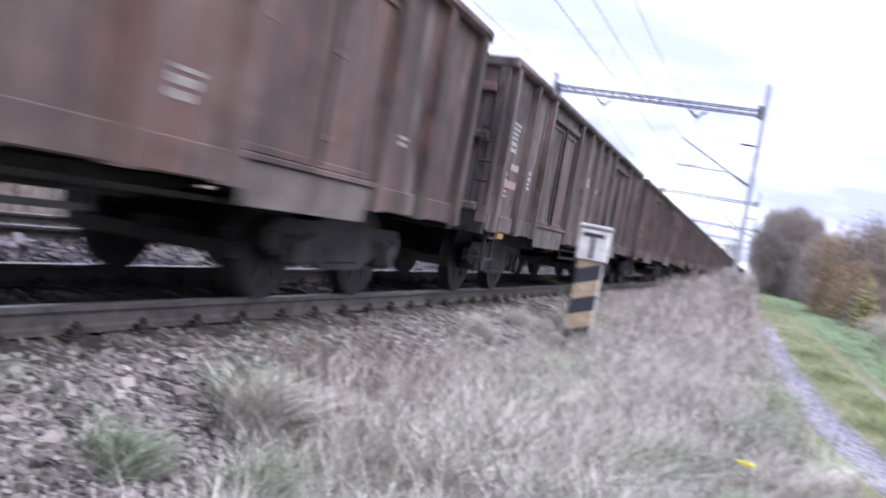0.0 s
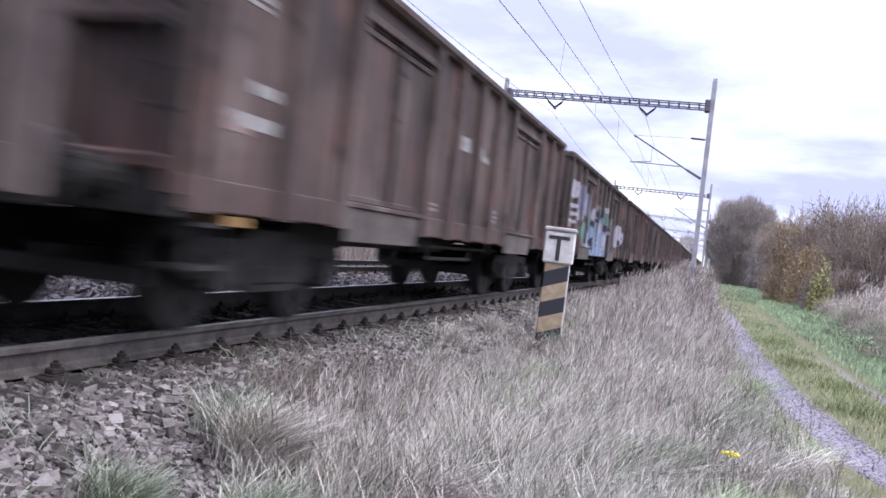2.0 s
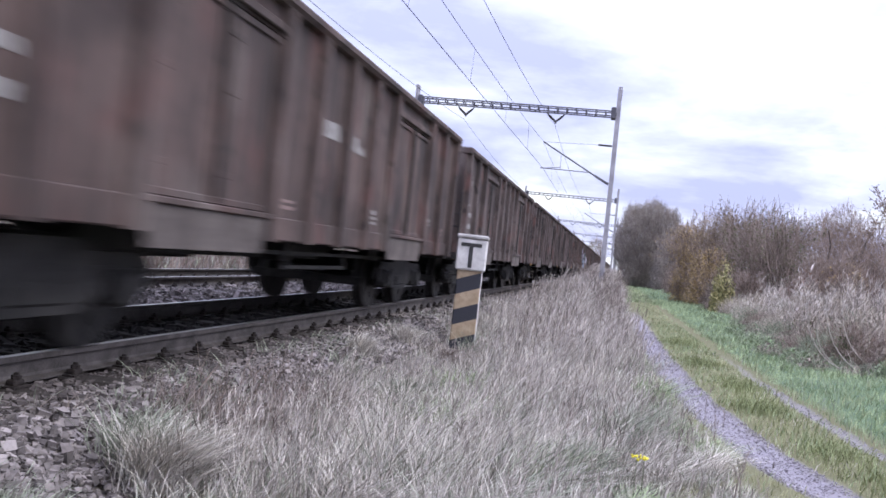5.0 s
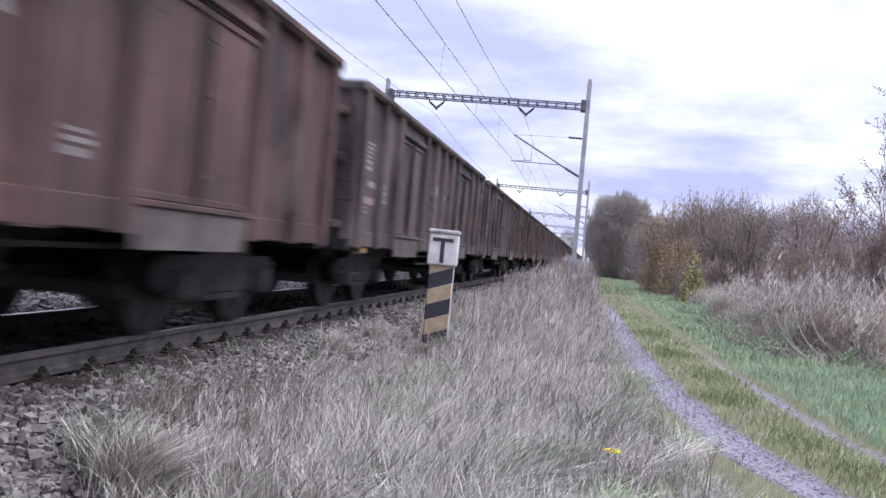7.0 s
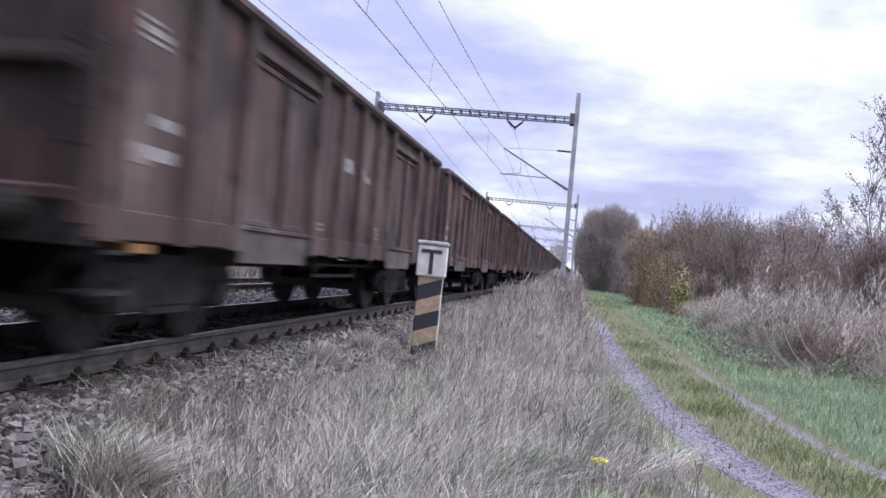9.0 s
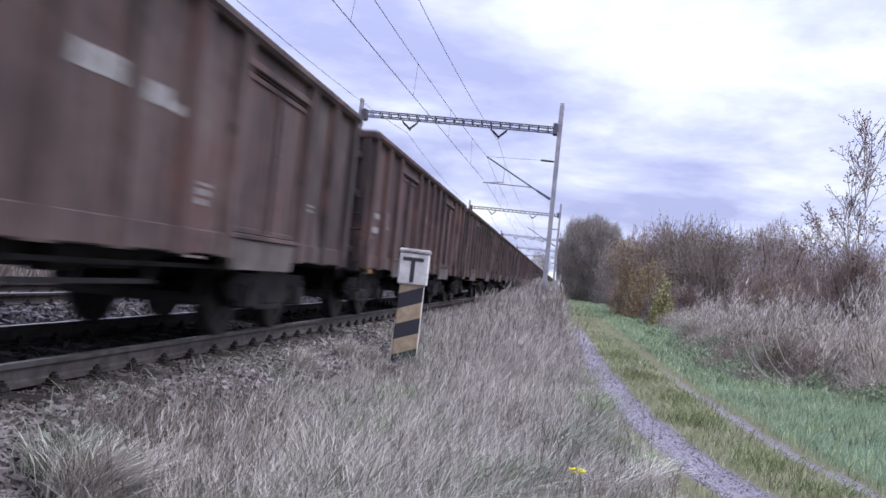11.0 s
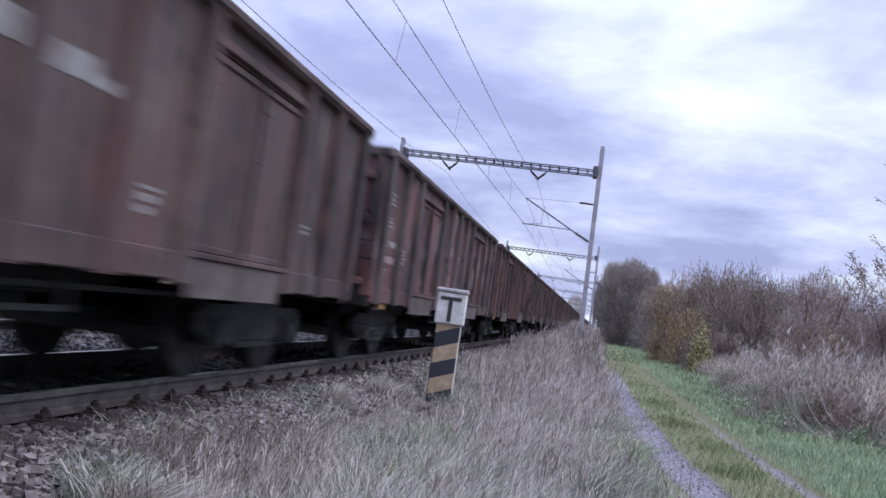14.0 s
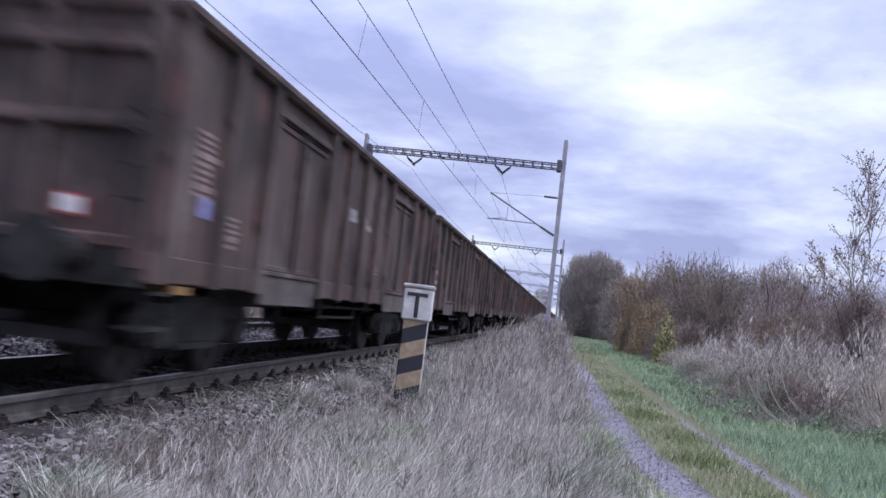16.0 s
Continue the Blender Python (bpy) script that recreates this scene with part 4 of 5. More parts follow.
def bank(x, y):
    """The overgrown strip between the ballast and the wheel rut."""
    left = -2.5 - np.clip(y - 5.5, 0, 6) * 0.07 + np.clip(5.3 - y, 0, 0.9) * 0.6 + 0.35 * soft_noise(x, y, 0.8, 2.0)
    return (x > left) & (x < np.minimum(rut_left(y) - 0.46 - 0.25 * rng.random(len(x)), 1.2)) & ((x + 2.19) ** 2 + (y - 12.9) ** 2 > 0.09)


def trodden(x, y):
    """Lower growth round the marker post."""
    return 1 - 0.72 * np.exp(-((x + 2.15) / 0.75) ** 2) * np.clip((y - 7) / 2.5, 0, 1) * np.clip((14.2 - y) / 0.8, 0, 1)


def dry_field(n, y0, y1, h, w, material, label, bias=1.0, lean=0.45, clump=0.14):
    x, y = scatter(n, -3.4, 1.2, y0, y1, bias, bank, clump)
    thin = soft_noise(x, y, 2.1, 9.0) + 0.5 * soft_noise(x, y, 5.0, 2.0) > -0.30 - 0.3 * rng.random(len(x))
    x, y = x[thin], y[thin]
    tall = np.interp(x, [-3.2, -2.2, -1.5, -0.6, 0.1, 0.6], [0.3, 0.5, 0.85, 1.0, 0.8, 0.45]) * (1 + 0.42 * soft_noise(x, y, 1.1, 4.0) + 0.35 * soft_noise(x, y, 3.3, 1.0))
    hh = h * tall * rng.uniform(0.45, 1.2, len(x)) * trodden(x, y)
    blades("dry_grass", x, y, hh, w * rng.uniform(0.6, 1.3, len(x)), lean, material, label)


dry_field(38000, 1.6, 9, 0.50, 0.0062, M_DRY, "tall dry wind-bent grass on the railway bank", 1.1, 0.6)
dry_field(9000, 1.6, 9, 0.62, 0.0050, M_PALEWEED, "fine pale grass stems with bent tips", 1.1, 0.6)
dry_field(24000, 1.6, 9, 0.20, 0.0075, M_DRY, "matted thatch of dead grass", 1.1, 1.5, 0.1)
dry_field(12000, 1.6, 9, 0.26, 0.0080, M_DRYGREEN, "low tangled green grass", 1.1, 1.2, 0.08)
dry_field(7000, 1.6, 9, 0.34, 0.0060, M_STALK, "brown dead stems in the grass", 1.1, 0.9, 0.08)
dry_field(15000, 1.6, 9, 0.40, 0.0090, M_DRYGREEN, "half-green grass among the dry blades", 1.1, 0.8)
dry_field(34000, 9, 22, 0.60, 0.0105, M_DRY, "tall dry grass on the railway bank", 1.2, 0.45)
dry_field(9000, 9, 22, 0.42, 0.0120, M_DRYGREEN, "half-green grass on the railway bank", 1.2, 0.7)
dry_field(24000, 22, 60, 0.85, 0.018, M_DRY, "tall dry grass along the railway line", 1.3)
dry_field(9000, 60, 140, 1.0, 0.05, M_DRY, "distant dry grass along the railway line", 1.3, 0.4, 0.6)
dry_field(16000, -9, 1.6, 0.42, 0.009, M_DRY, "dry grass on the railway bank", 1.0, 0.7)
dry_field(7000, -9, 1.6, 0.3, 0.010, M_DRYGREEN, "half-green grass on the railway bank", 1.0, 0.8)
# thin tufts creeping onto the ballast
lx, ly = scatter(5200, -3.35, -2.5, 2, 26, 1.2, lambda x, y: soft_noise(x, y, 1.6, 3.0) > 0.05, 0.07)
blades("creeping_grass", lx, ly, rng.uniform(0.08, 0.26, len(lx)), np.full(len(lx), 0.007), 0.9, M_DRYGREEN, "thin grass tufts creeping over the ballast", "grass", 0.2)
lx, ly = scatter(4200, -3.3, -2.4, 3, 30, 1.2, lambda x, y: soft_noise(x, y, 1.3, 7.0) > 0.0, 0.08)
blades("creeping_weeds", lx, ly, rng.uniform(0.06, 0.22, len(lx)), np.full(len(lx), 0.008), 0.9, M_STALK, "low brown dead weeds on the ballast", "weeds", 0.1)


def stalks(n, x0, x1, y0, y1, h, w, label, bias=1.0, keep=bank):
    """Upright brown weed stalks with short side sprigs."""
    x, y = scatter(n, x0, x1, y0, y1, bias, keep, 0.25)
    hh = h * rng.uniform(0.5, 1.2, len(x)) * trodden(x, y)
    blades("weed_stalks", x, y, hh, np.full(len(x), w), 0.18, M_STALK, label, "weeds", 0.08)
    i = np.repeat(np.arange(len(x)), 5)
    s = rng.uniform(0.35, 0.95, len(i))
    bx, by = x[i] + 0.08 * hh[i] * s ** 1.8 * 0.7, y[i]
    blades("weed_sprigs", bx, by, 0.2 * hh[i] * rng.uniform(0.4, 1.2, len(i)), np.full(len(i), w * 0.9), 0.9, M_STALK, label, "weeds", 0.1,
           base=ground_z(x[i], y[i]) + hh[i] * s * 0.95)


def plumes(n, y0, y1, h, w, bias):
    """Upright grass stems that end in loose pale seed heads."""
    x, y = scatter(n, -2.6, 0.7, y0, y1, bias, bank, 0.2)
    hh = h * rng.uniform(0.6, 1.15, len(x)) * np.interp(x, [-2.6, -1.6, 0.3], [0.6, 1.0, 0.85]) * trodden(x, y)
    blades("grass_stems", x, y, hh, np.full(len(x), w), 0.25, M_PALEWEED, "upright pale grass stems on the bank", "grass", 0.1)
    j = np.repeat(np.arange(len(x)), 6)
    s = rng.uniform(0.72, 0.98, len(j))
    blades("seed_heads", x[j] + 0.1 * hh[j] * s ** 1.8 * 0.75 + rng.normal(0, 0.008, len(j)), y[j] + rng.normal(0, 0.008, len(j)), 0.13 * hh[j], np.full(len(j), w * 1.2), 0.5, M_PALEWEED,
           "loose pale grass seed heads", "grass", 0.35, (0.0, 0.55, 1.0), base=ground_z(x[j], y[j]) + hh[j] * s * 0.96)


plumes(900, 3.5, 10, 0.66, 0.005, 1.1)
plumes(1800, 10, 24, 0.85, 0.008, 1.2)
plumes(1600, 24, 60, 1.25, 0.014, 1.2)
plumes(1000, 52, 120, 1.7, 0.03, 1.2)
stalks(120, -2.6, 0.6, 3.5, 10, 0.62, 0.007, "thin brown dead weed stalks in the grass")
stalks(260, -0.3, 1.1, 5.5, 14, 0.55, 0.008, "brown dead weed stalks at the edge of the bank")
stalks(500, -2.4, 0.9, 10, 30, 0.95, 0.011, "brown dead weed stalks in the dry grass")
stalks(420, -0.9, 0.7, 13, 34, 1.15, 0.011, "tall brown dead weeds on the crest of the bank")
stalks(700, -2.2, 1.1, 26, 70, 1.5, 0.02, "tall brown dead weeds along the line", 1.2)

# rough bank beyond the second track
fx, fy = scatter(9000, -15, -11.0, 2, 90, 1.2, None, 0.3)
blades("far_bank_weeds", fx, fy, 1.0 * rng.uniform(0.3, 1.2, len(fx)), np.full(len(fx), 0.035), 0.5, M_TWIG_DARK, "dark brown weeds on the bank beyond the second track", "weeds", 0.1)
fx, fy = scatter(16000, -18, -11.4, 2, 90, 1.2, None, 0.3)
blades("far_bank_straw", fx, fy, 0.7 * rng.uniform(0.3, 1.2, len(fx)), np.full(len(fx), 0.03), 0.5, M_TWIG_PALE, "tan dry grass on the bank beyond the second track", "grass", 0.1)
fx, fy = scatter(3000, -15, -11.1, 4, 90, 1.2, None, 0.3)
blades("far_bank_grass", fx, fy, 0.6 * rng.uniform(0.3, 1.2, len(fx)), np.full(len(fx), 0.03), 0.6, M_DRYGREEN, "rough grass on the bank beyond the second track", "grass", 0.1)

# a thick tussock and a dark dead weed near the ballast
for tx, ty, tn, th, tm, tl in ((-2.46, 4.35, 900, 0.40, M_DRYGREEN, "grey-green grass tussock beside the ballast"), (-2.27, 4.2, 1700, 0.47, M_DRY, "pale drooping grass tussock beside the ballast"),
                               (-1.75, 3.3, 700, 0.35, M_DRYGREEN, "grey-green grass tussock"), (-2.35, 3.2, 900, 0.26, M_DRYGREEN, "low green grass tussock"),
                               (-0.55, 4.2, 500, 0.5, M_DRYGREEN, "green-grey grass tussock on the bank"), (0.1, 7.5, 600, 0.5, M_DRYGREEN, "green-grey grass tussock on the bank"),
                               (0.35, 8.7, 600, 0.45, M_DRYGREEN, "green-grey grass tussock on the bank"), (-0.2, 6.2, 500, 0.45, M_DRYGREEN, "green-grey grass tussock on the bank"), (0.45, 10.6, 600, 0.5, M_GREEN, "green grass tussock on the bank"),
                               (-1.1, 5.2, 500, 0.45, M_DRYGREEN, "green-grey grass tussock on the bank"), (0.3, 12.5, 600, 0.55, M_DRYGREEN, "green-grey grass tussock on the bank"),
                               (-2.75, 9.5, 500, 0.3, M_DRY, "pale grass tussock at the ballast edge"), (-2.7, 11.3, 500, 0.34, M_DRY, "pale grass tussock at the ballast edge")):
    bx = tx + rng.normal(0, 0.08, tn)
    by = ty + rng.normal(0, 0.08, tn)
    blades("tussock", bx, by, th * rng.uniform(0.5, 1.15, tn), np.full(tn, 0.0065), 0.75, tm, tl, "grass", 0.45)
wx_, wy_ = scatter(520, -2.8, -2.0, 4.9, 7.2, 1.0, None, 0.1)
blades("dead_weed", wx_, wy_, 0.46 * rng.uniform(0.3, 1.1, len(wx_)), np.full(len(wx_), 0.006), 0.5, M_STALK, "dark brown dead weeds in the grass", "weeds", 0.1)


def verge_field(n, y0, y1, h, w, material, label, bias, keep):
    x, y = scatter(n, 0.3, 9.5, y0, y1, bias, keep)
    hh = h * rng.uniform(0.4, 1.2, len(x)) * (1 + 0.4 * soft_noise(x, y, 1.7, 6.0))
    blades("verge_grass", x, y, hh, w * rng.uniform(0.7, 1.3, len(x)), 0.6, material, label, "grass", 0.1, (0.0, 0.55, 1.0))


def middle(x, y):
    off = 0.19 + 0.2 * rng.random(len(x)) + 0.06 * soft_noise(x, y, 2.4, 15.0)
    return (x > rut_left(y) + off) & (x < rut_right(y) - off * 0.62)


def outside(x, y):
    return (x > rut_right(y) + 0.08 + 0.16 * rng.random(len(x))) & (x < verge(y) + 0.4)


def inside(x, y):
    r = rut_left(y)
    return (x < r - 0.19 - 0.2 * rng.random(len(x)) + 0.06 * soft_noise(x, y, 2.4, 19.0)) & (x > np.minimum(r - 0.75, 1.05))


vx, vy = scatter(14000, 0.9, 9.0, -9, 4.8, 1.0, lambda x, y: (np.abs(x - rut_left(y)) > 0.2) & (np.abs(x - rut_right(y)) > 0.18))
blades("verge_grass", vx, vy, 0.10 * rng.uniform(0.4, 1.2, len(vx)), np.full(len(vx), 0.012), 0.6, M_OLIVE, "short olive grass of the field track", "grass", 0.1, (0.0, 0.55, 1.0))
verge_field(60900, 4.5, 18, 0.085, 0.008, M_OLIVE, "short olive grass between the wheel ruts", 1.2, middle)
verge_field(29000, 18, 50, 0.10, 0.018, M_OLIVE, "short olive grass between the wheel ruts", 1.3, middle)
verge_field(13050, 20, 60, 0.13, 0.018, M_GREEN, "green grass between the wheel ruts", 1.3, middle)
def patchy(where, seed, level):
    return lambda x, y: where(x, y) & (soft_noise(x, y, 2.2, seed) > level)


verge_field(37700, 5, 30, 0.15, 0.009, M_GREEN, "darker green tufts between the wheel ruts", 1.2, patchy(middle, 3.0, -0.1))
verge_field(29000, 4.5, 30, 0.18, 0.010, M_CLUMP, "dark green grass clumps between the wheel ruts", 1.2, patchy(middle, 6.0, 0.12))
verge_field(13050, 5, 22, 0.12, 0.009, M_DRY, "pale dead grass between the wheel ruts", 1.2, patchy(middle, 8.0, 0.1))
verge_field(13050, 5, 30, 0.27, 0.010, M_DRYGREEN, "pale green tufts beside the track", 1.2, patchy(outside, 5.0, 0.1))
verge_field(8700, 5, 30, 0.20, 0.010, M_OLIVE, "yellowish tufts beside the track", 1.2, patchy(outside, 12.0, 0.15))
verge_field(52200, 5, 18, 0.15, 0.009, M_GREEN, "fresh green grass beside the track", 1.2, outside)
verge_field(37700, 18, 60, 0.17, 0.02, M_GREEN, "fresh green grass along the track", 1.3, outside)
verge_field(37700, 3.4, 18, 0.11, 0.0065, M_OLIVE, "short yellowish grass at the rut's edge", 1.2, inside)
verge_field(13050, 3.4, 22, 0.16, 0.008, M_GREEN, "green tufts at the rut's edge", 1.2, patchy(inside, 4.0, 0.1))
verge_field(13050, 18, 60, 0.12, 0.016, M_GREEN, "short green grass at the rut's edge", 1.3, inside)
verge_field(13050, 50, 120, 0.16, 0.05, M_GREEN, "distant green grass of the field track", 1.3, lambda x, y: x < verge(y))
for tx, ty, tn, th in ((2.02, 12.2, 700, 0.20), (2.35, 9.6, 600, 0.17), (2.1, 14.4, 600, 0.20), (1.75, 17.5, 600, 0.2), (2.6, 8.2, 500, 0.16), (1.7, 22, 500, 0.22)):
    cx, cy = tx + rng.normal(0, 0.22, tn), ty + rng.normal(0, 0.42, tn)
    blades("grass_clump", cx, cy, th * rng.uniform(0.5, 1.2, tn), np.full(tn, 0.010), 0.8, M_CLUMP, "dark green grass clump between the wheel ruts", "grass", 0.1, (0.0, 0.55, 1.0))
stones("gravel", -0.29, 0.29, 4.5, 26, 13000, 0.008, 0.0, "fine grey gravel in the wheel rut", 1.5, M_GRAVEL, rut_left)
stones("gravel", -0.13, 0.13, 6, 16, 1500, 0.008, 0.0, "fine grey gravel in the second wheel rut", 1.4, M_GRAVEL, rut_right)


def flowers():
    for x, y, z in ((0.30, 6.05, -0.29), (0.25, 6.1, -0.31)):
        f = tagged(new("yellow_flower"), "small yellow flower among the dry grass", "flower", "yellow flowers")
        g = float(ground_z(x, y))
        f.location = (x, y, g)
        part("stem", rod(B(), (0, 0, -0.03), (0, 0, z - g), 0.003, 0.002, 5), M_LEAF_GREEN, f)
        bm = B()
        for k in range(10):
            c = Vector((random.gauss(0, 0.014), random.gauss(0, 0.014), z - g + random.gauss(0, 0.012)))
            bmesh.ops.create_icosphere(bm, subdivisions=1, radius=0.009, matrix=Matrix.Translation(c))
        part("flower_head", bm, M_FLOWER, f)


flowers()


# ---- shrubs and trees ----
def tubes(segs, sides=3):
    """Tapered tubes for rows of start, end and two radii, as vertices and triangles."""
    segs = np.asarray(segs, float)
    a, b, r0, r1 = segs[:, :3], segs[:, 3:6], segs[:, 6], segs[:, 7]
    d = b - a
    d /= np.linalg.norm(d, axis=1, keepdims=True) + 1e-9
    ref = np.where(np.abs(d[:, 2:3]) > 0.9, [[1.0, 0, 0]], [[0, 0, 1.0]])
    u = np.cross(d, ref)
    u /= np.linalg.norm(u, axis=1, keepdims=True) + 1e-9
    w = np.cross(d, u)
    ring = []
    for p, r in ((a, r0), (b, r1)):
        for k in range(sides):
            q = 2 * math.pi * k / sides
            ring.append(p + (u * math.cos(q) + w * math.sin(q)) * r[:, None])
    v = np.stack(ring, 1)
    t = []
    for k in range(sides):
        j = (k + 1) % sides
        t += [(k, j, sides + j), (k, sides + j, sides + k)]
    f = np.array(t)[None] + (np.arange(len(segs)) * 2 * sides)[:, None, None]
    return v.reshape(-1, 3), f.reshape(-1, 3)


def leaves(c, size):
    """Small folded leaves of four triangles, turned at random, at the places c."""
    n = len(c)
    d = rng.standard_normal((n, 3))
    d /= np.linalg.norm(d, axis=1, keepdims=True)
    e = np.cross(d, rng.standard_normal((n, 3)))
    e /= np.linalg.norm(e, axis=1, keepdims=True) + 1e-9
    k = np.cross(d, e)
    s = (size * rng.uniform(0.6, 1.4, n))[:, None]
    v = np.stack([c - d * s, c - e * s * 0.5 + k * s * 0.15, c + d * s, c + e * s * 0.5 + k * s * 0.15], 1)
    f = np.array([(0, 1, 2), (0, 2, 3)])[None] + (np.arange(n) * 4)[:, None, None]
    return v.reshape(-1, 3), f.reshape(-1, 3)


def grow(start, direction, length, radius, depth, spread, up, segs, tips, kids=3):
    """A bent limb with side limbs; fills segs with tubes and tips with places for leaves."""
    p, d = np.array(start, float), np.array(direction, float)
    steps = 4 if depth > 1 else 3
    for i in range(steps):
        d = d + rng.normal(0, 0.13, 3) + np.array([0, 0, up])
        d /= np.linalg.norm(d)
        q = p + d * length / steps
        r0, r1 = radius * (1 - 0.7 * i / steps), radius * (1 - 0.7 * (i + 1) / steps)
        segs.append((*p, *q, r0, r1))
        p = q
        if depth > 0 and i > 0:
            for _ in range(kids if i == steps - 1 else max(1, kids - 1)):
                e = d + rng.normal(0, spread, 3)
                e /= np.linalg.norm(e)
                grow(p, e, length * rng.uniform(0.5, 0.75), r1 * 0.7, depth - 1, spread, up, segs, tips, kids)
        if depth == 0:
            tips.append(p)


def plant(name, place, stems, height, radius, depth, spread, up, fan, leaf, leaf_size, leaf_count, label, category, twig=None, kids=3, scatter_leaf=0.12, least=0.011):
    """A shrub or tree: stems from the ground with limbs and twigs, and leaves about its tips."""
    t = tagged(new(name), label, category)
    x, y = place
    t.location = (x, y, float(ground_z(x, y)) - 0.03)
    segs, tips = [], []
    for i in range(stems):
        a = rng.uniform(0, 6.283)
        d = (math.cos(a) * fan * rng.uniform(0.2, 1), math.sin(a) * fan * rng.uniform(0.2, 1), 1)
        s = (math.cos(a) * radius * 3 * (stems > 1), math.sin(a) * radius * 3 * (stems > 1), 0)
        grow(s, np.array(d) / np.linalg.norm(d), height * rng.uniform(0.45, 0.62), radius * rng.uniform(0.6, 1.0), depth, spread, up, segs, tips, kids)
    segs = np.array(segs)
    segs[:, 6:] = np.maximum(segs[:, 6:], least)
    thick = segs[:, 6] > max(radius * 0.33, least * 1.01)
    soup("trunk" if stems == 1 else "stem_base", *tubes(segs[thick], 6), M_BARK, t)
    soup("branchwork", *tubes(segs[~thick], 3), twig or M_TWIG, t)
    if leaf is not None and leaf_count:
        tips = np.array(tips)
        c = tips[rng.integers(0, len(tips), leaf_count)] + rng.normal(0, scatter_leaf, (leaf_count, 3))
        c = c[c[:, 2] > 0.05]
        soup("crown" if stems == 1 else "foliage", *leaves(c, leaf_size), leaf, t)
    return t


# big rounded tree at the end of the field track
def round_tree(place, rx, h, leaf, label, n=17000, bottom=0.12, twig=None, square=2.0):
    t = tagged(new("tree"), label, "tree")
    x, y = place
    t.location = (x, y, float(ground_z(x, y)) - 0.05)
    segs = []
    for i in range(5):
        a = rng.uniform(0, 6.283)
        p = np.array([0.25 * math.cos(a), 0.25 * math.sin(a), 0.0])
        d = np.array([math.cos(a) * 0.3, math.sin(a) * 0.3, 1.0])
        for k in range(5):
            q = p + d * h * 0.15 + rng.normal(0, 0.12, 3)
            segs.append((*p, *q, 0.16 - 0.025 * k, 0.135 - 0.025 * k))
            p = q
    soup("trunk", *tubes(segs, 6), M_BARK, t)
    u = rng.standard_normal((n, 3))
    u /= np.linalg.norm(u, axis=1, keepdims=True)
    rad = rng.uniform(0.15, 1.0, n) ** 0.45 / (np.abs(u) ** square).sum(1) ** (1 / square)
    lump = 1 + 0.10 * np.sin(u[:, 0] * 7 + 1) * np.cos(u[:, 2] * 6) + 0.06 * np.sin(u[:, 1] * 13 + u[:, 2] * 11)
    c = u * (rad * lump)[:, None]
    c = np.stack([c[:, 0] * rx, c[:, 1] * rx, h * (0.53 + bottom / 2) + c[:, 2] * h * (0.47 - bottom / 2)], 1)
    d = u * 0.5 + np.array([0, 0, 0.9]) + rng.normal(0, 0.35, (n, 3))
    d /= np.linalg.norm(d, axis=1, keepdims=True)
    k = n // 2
    ln = rng.uniform(0.35, 0.95, k)[:, None] * h / 9
    soup("branchwork", *tubes(np.concatenate([c[:k] - d[:k] * ln * 0.5, c[:k] + d[:k] * ln * 0.6, np.full((k, 1), 0.016 * h / 9), np.full((k, 1), 0.005 * h / 9)], 1), 3), twig or M_TWIG, t)
    soup("crown", *leaves(c[k:], 0.065 * h / 9), leaf, t)
    return t


def thicket(name, place, rx, ry, h, n, twig, leaf, leaf_count, leaf_size, label, category, up=0.8, long=0.5, r=0.008):
    """A low rounded mass of crossing twigs that stands on the ground, with some leaves on it."""
    t = tagged(new(name), label, category)
    x, y = place
    t.location = (x, y, float(ground_z(x, y)) - 0.05)
    u = rng.standard_normal((n + leaf_count, 3))
    u[:, 2] = np.abs(u[:, 2])
    u /= np.linalg.norm(u, axis=1, keepdims=True)
    a = np.arctan2(u[:, 1], u[:, 0])
    ph = rng.uniform(0, 6.283, 3)
    lump = 0.86 + 0.16 * np.sin(a * 3 + ph[0]) * np.cos(u[:, 2] * 5 + ph[1]) + 0.10 * np.sin(a * 7 + u[:, 2] * 9 + ph[2])
    rad = rng.uniform(0.02, 1.0, n + leaf_count) ** 0.5 * lump
    c = np.stack([u[:, 0] * rad * rx, u[:, 1] * rad * ry, u[:, 2] * rad * h], 1)
    d = u * np.array([1, 1, 0.4]) * 0.7 + np.array([0, 0, up]) + rng.normal(0, 0.42, (len(u), 3))
    d /= np.linalg.norm(d, axis=1, keepdims=True)
    ln = long * rng.uniform(0.4, 1.3, n)[:, None]
    mid = c[:n] + d[:n] * ln * 0.5
    end = mid + (d[:n] + rng.normal(0, 0.25, (n, 3)) - np.array([0, 0, 0.25])) * ln * 0.5
    one, two = np.full((n, 1), r), np.full((n, 1), r * 0.65)
    seg = np.concatenate([np.concatenate([c[:n] - d[:n] * ln * 0.4, mid, one, two], 1), np.concatenate([mid, end, two, two * 0.3], 1)])
    soup("branchwork", *tubes(seg, 3), twig, t)
    stem = []
    for k in range(7):
        q = np.array([rx * 0.7 * rng.normal(0, 0.4), ry * 0.7 * rng.normal(0, 0.4), h * rng.uniform(0.5, 0.85)])
        m = q * np.array([0.35, 0.35, 0.5])
        stem += [(q[0] * 0.15, q[1] * 0.15, -0.05, *m, r * 3.5, r * 2.6), (*m, *q, r * 2.6, r)]
    if h > 0.6:
        soup("stem_base", *tubes(stem, 5), M_BARK, t)
    if leaf_count:
        soup("foliage", *leaves(c[n:], leaf_size), leaf, t)
    return t


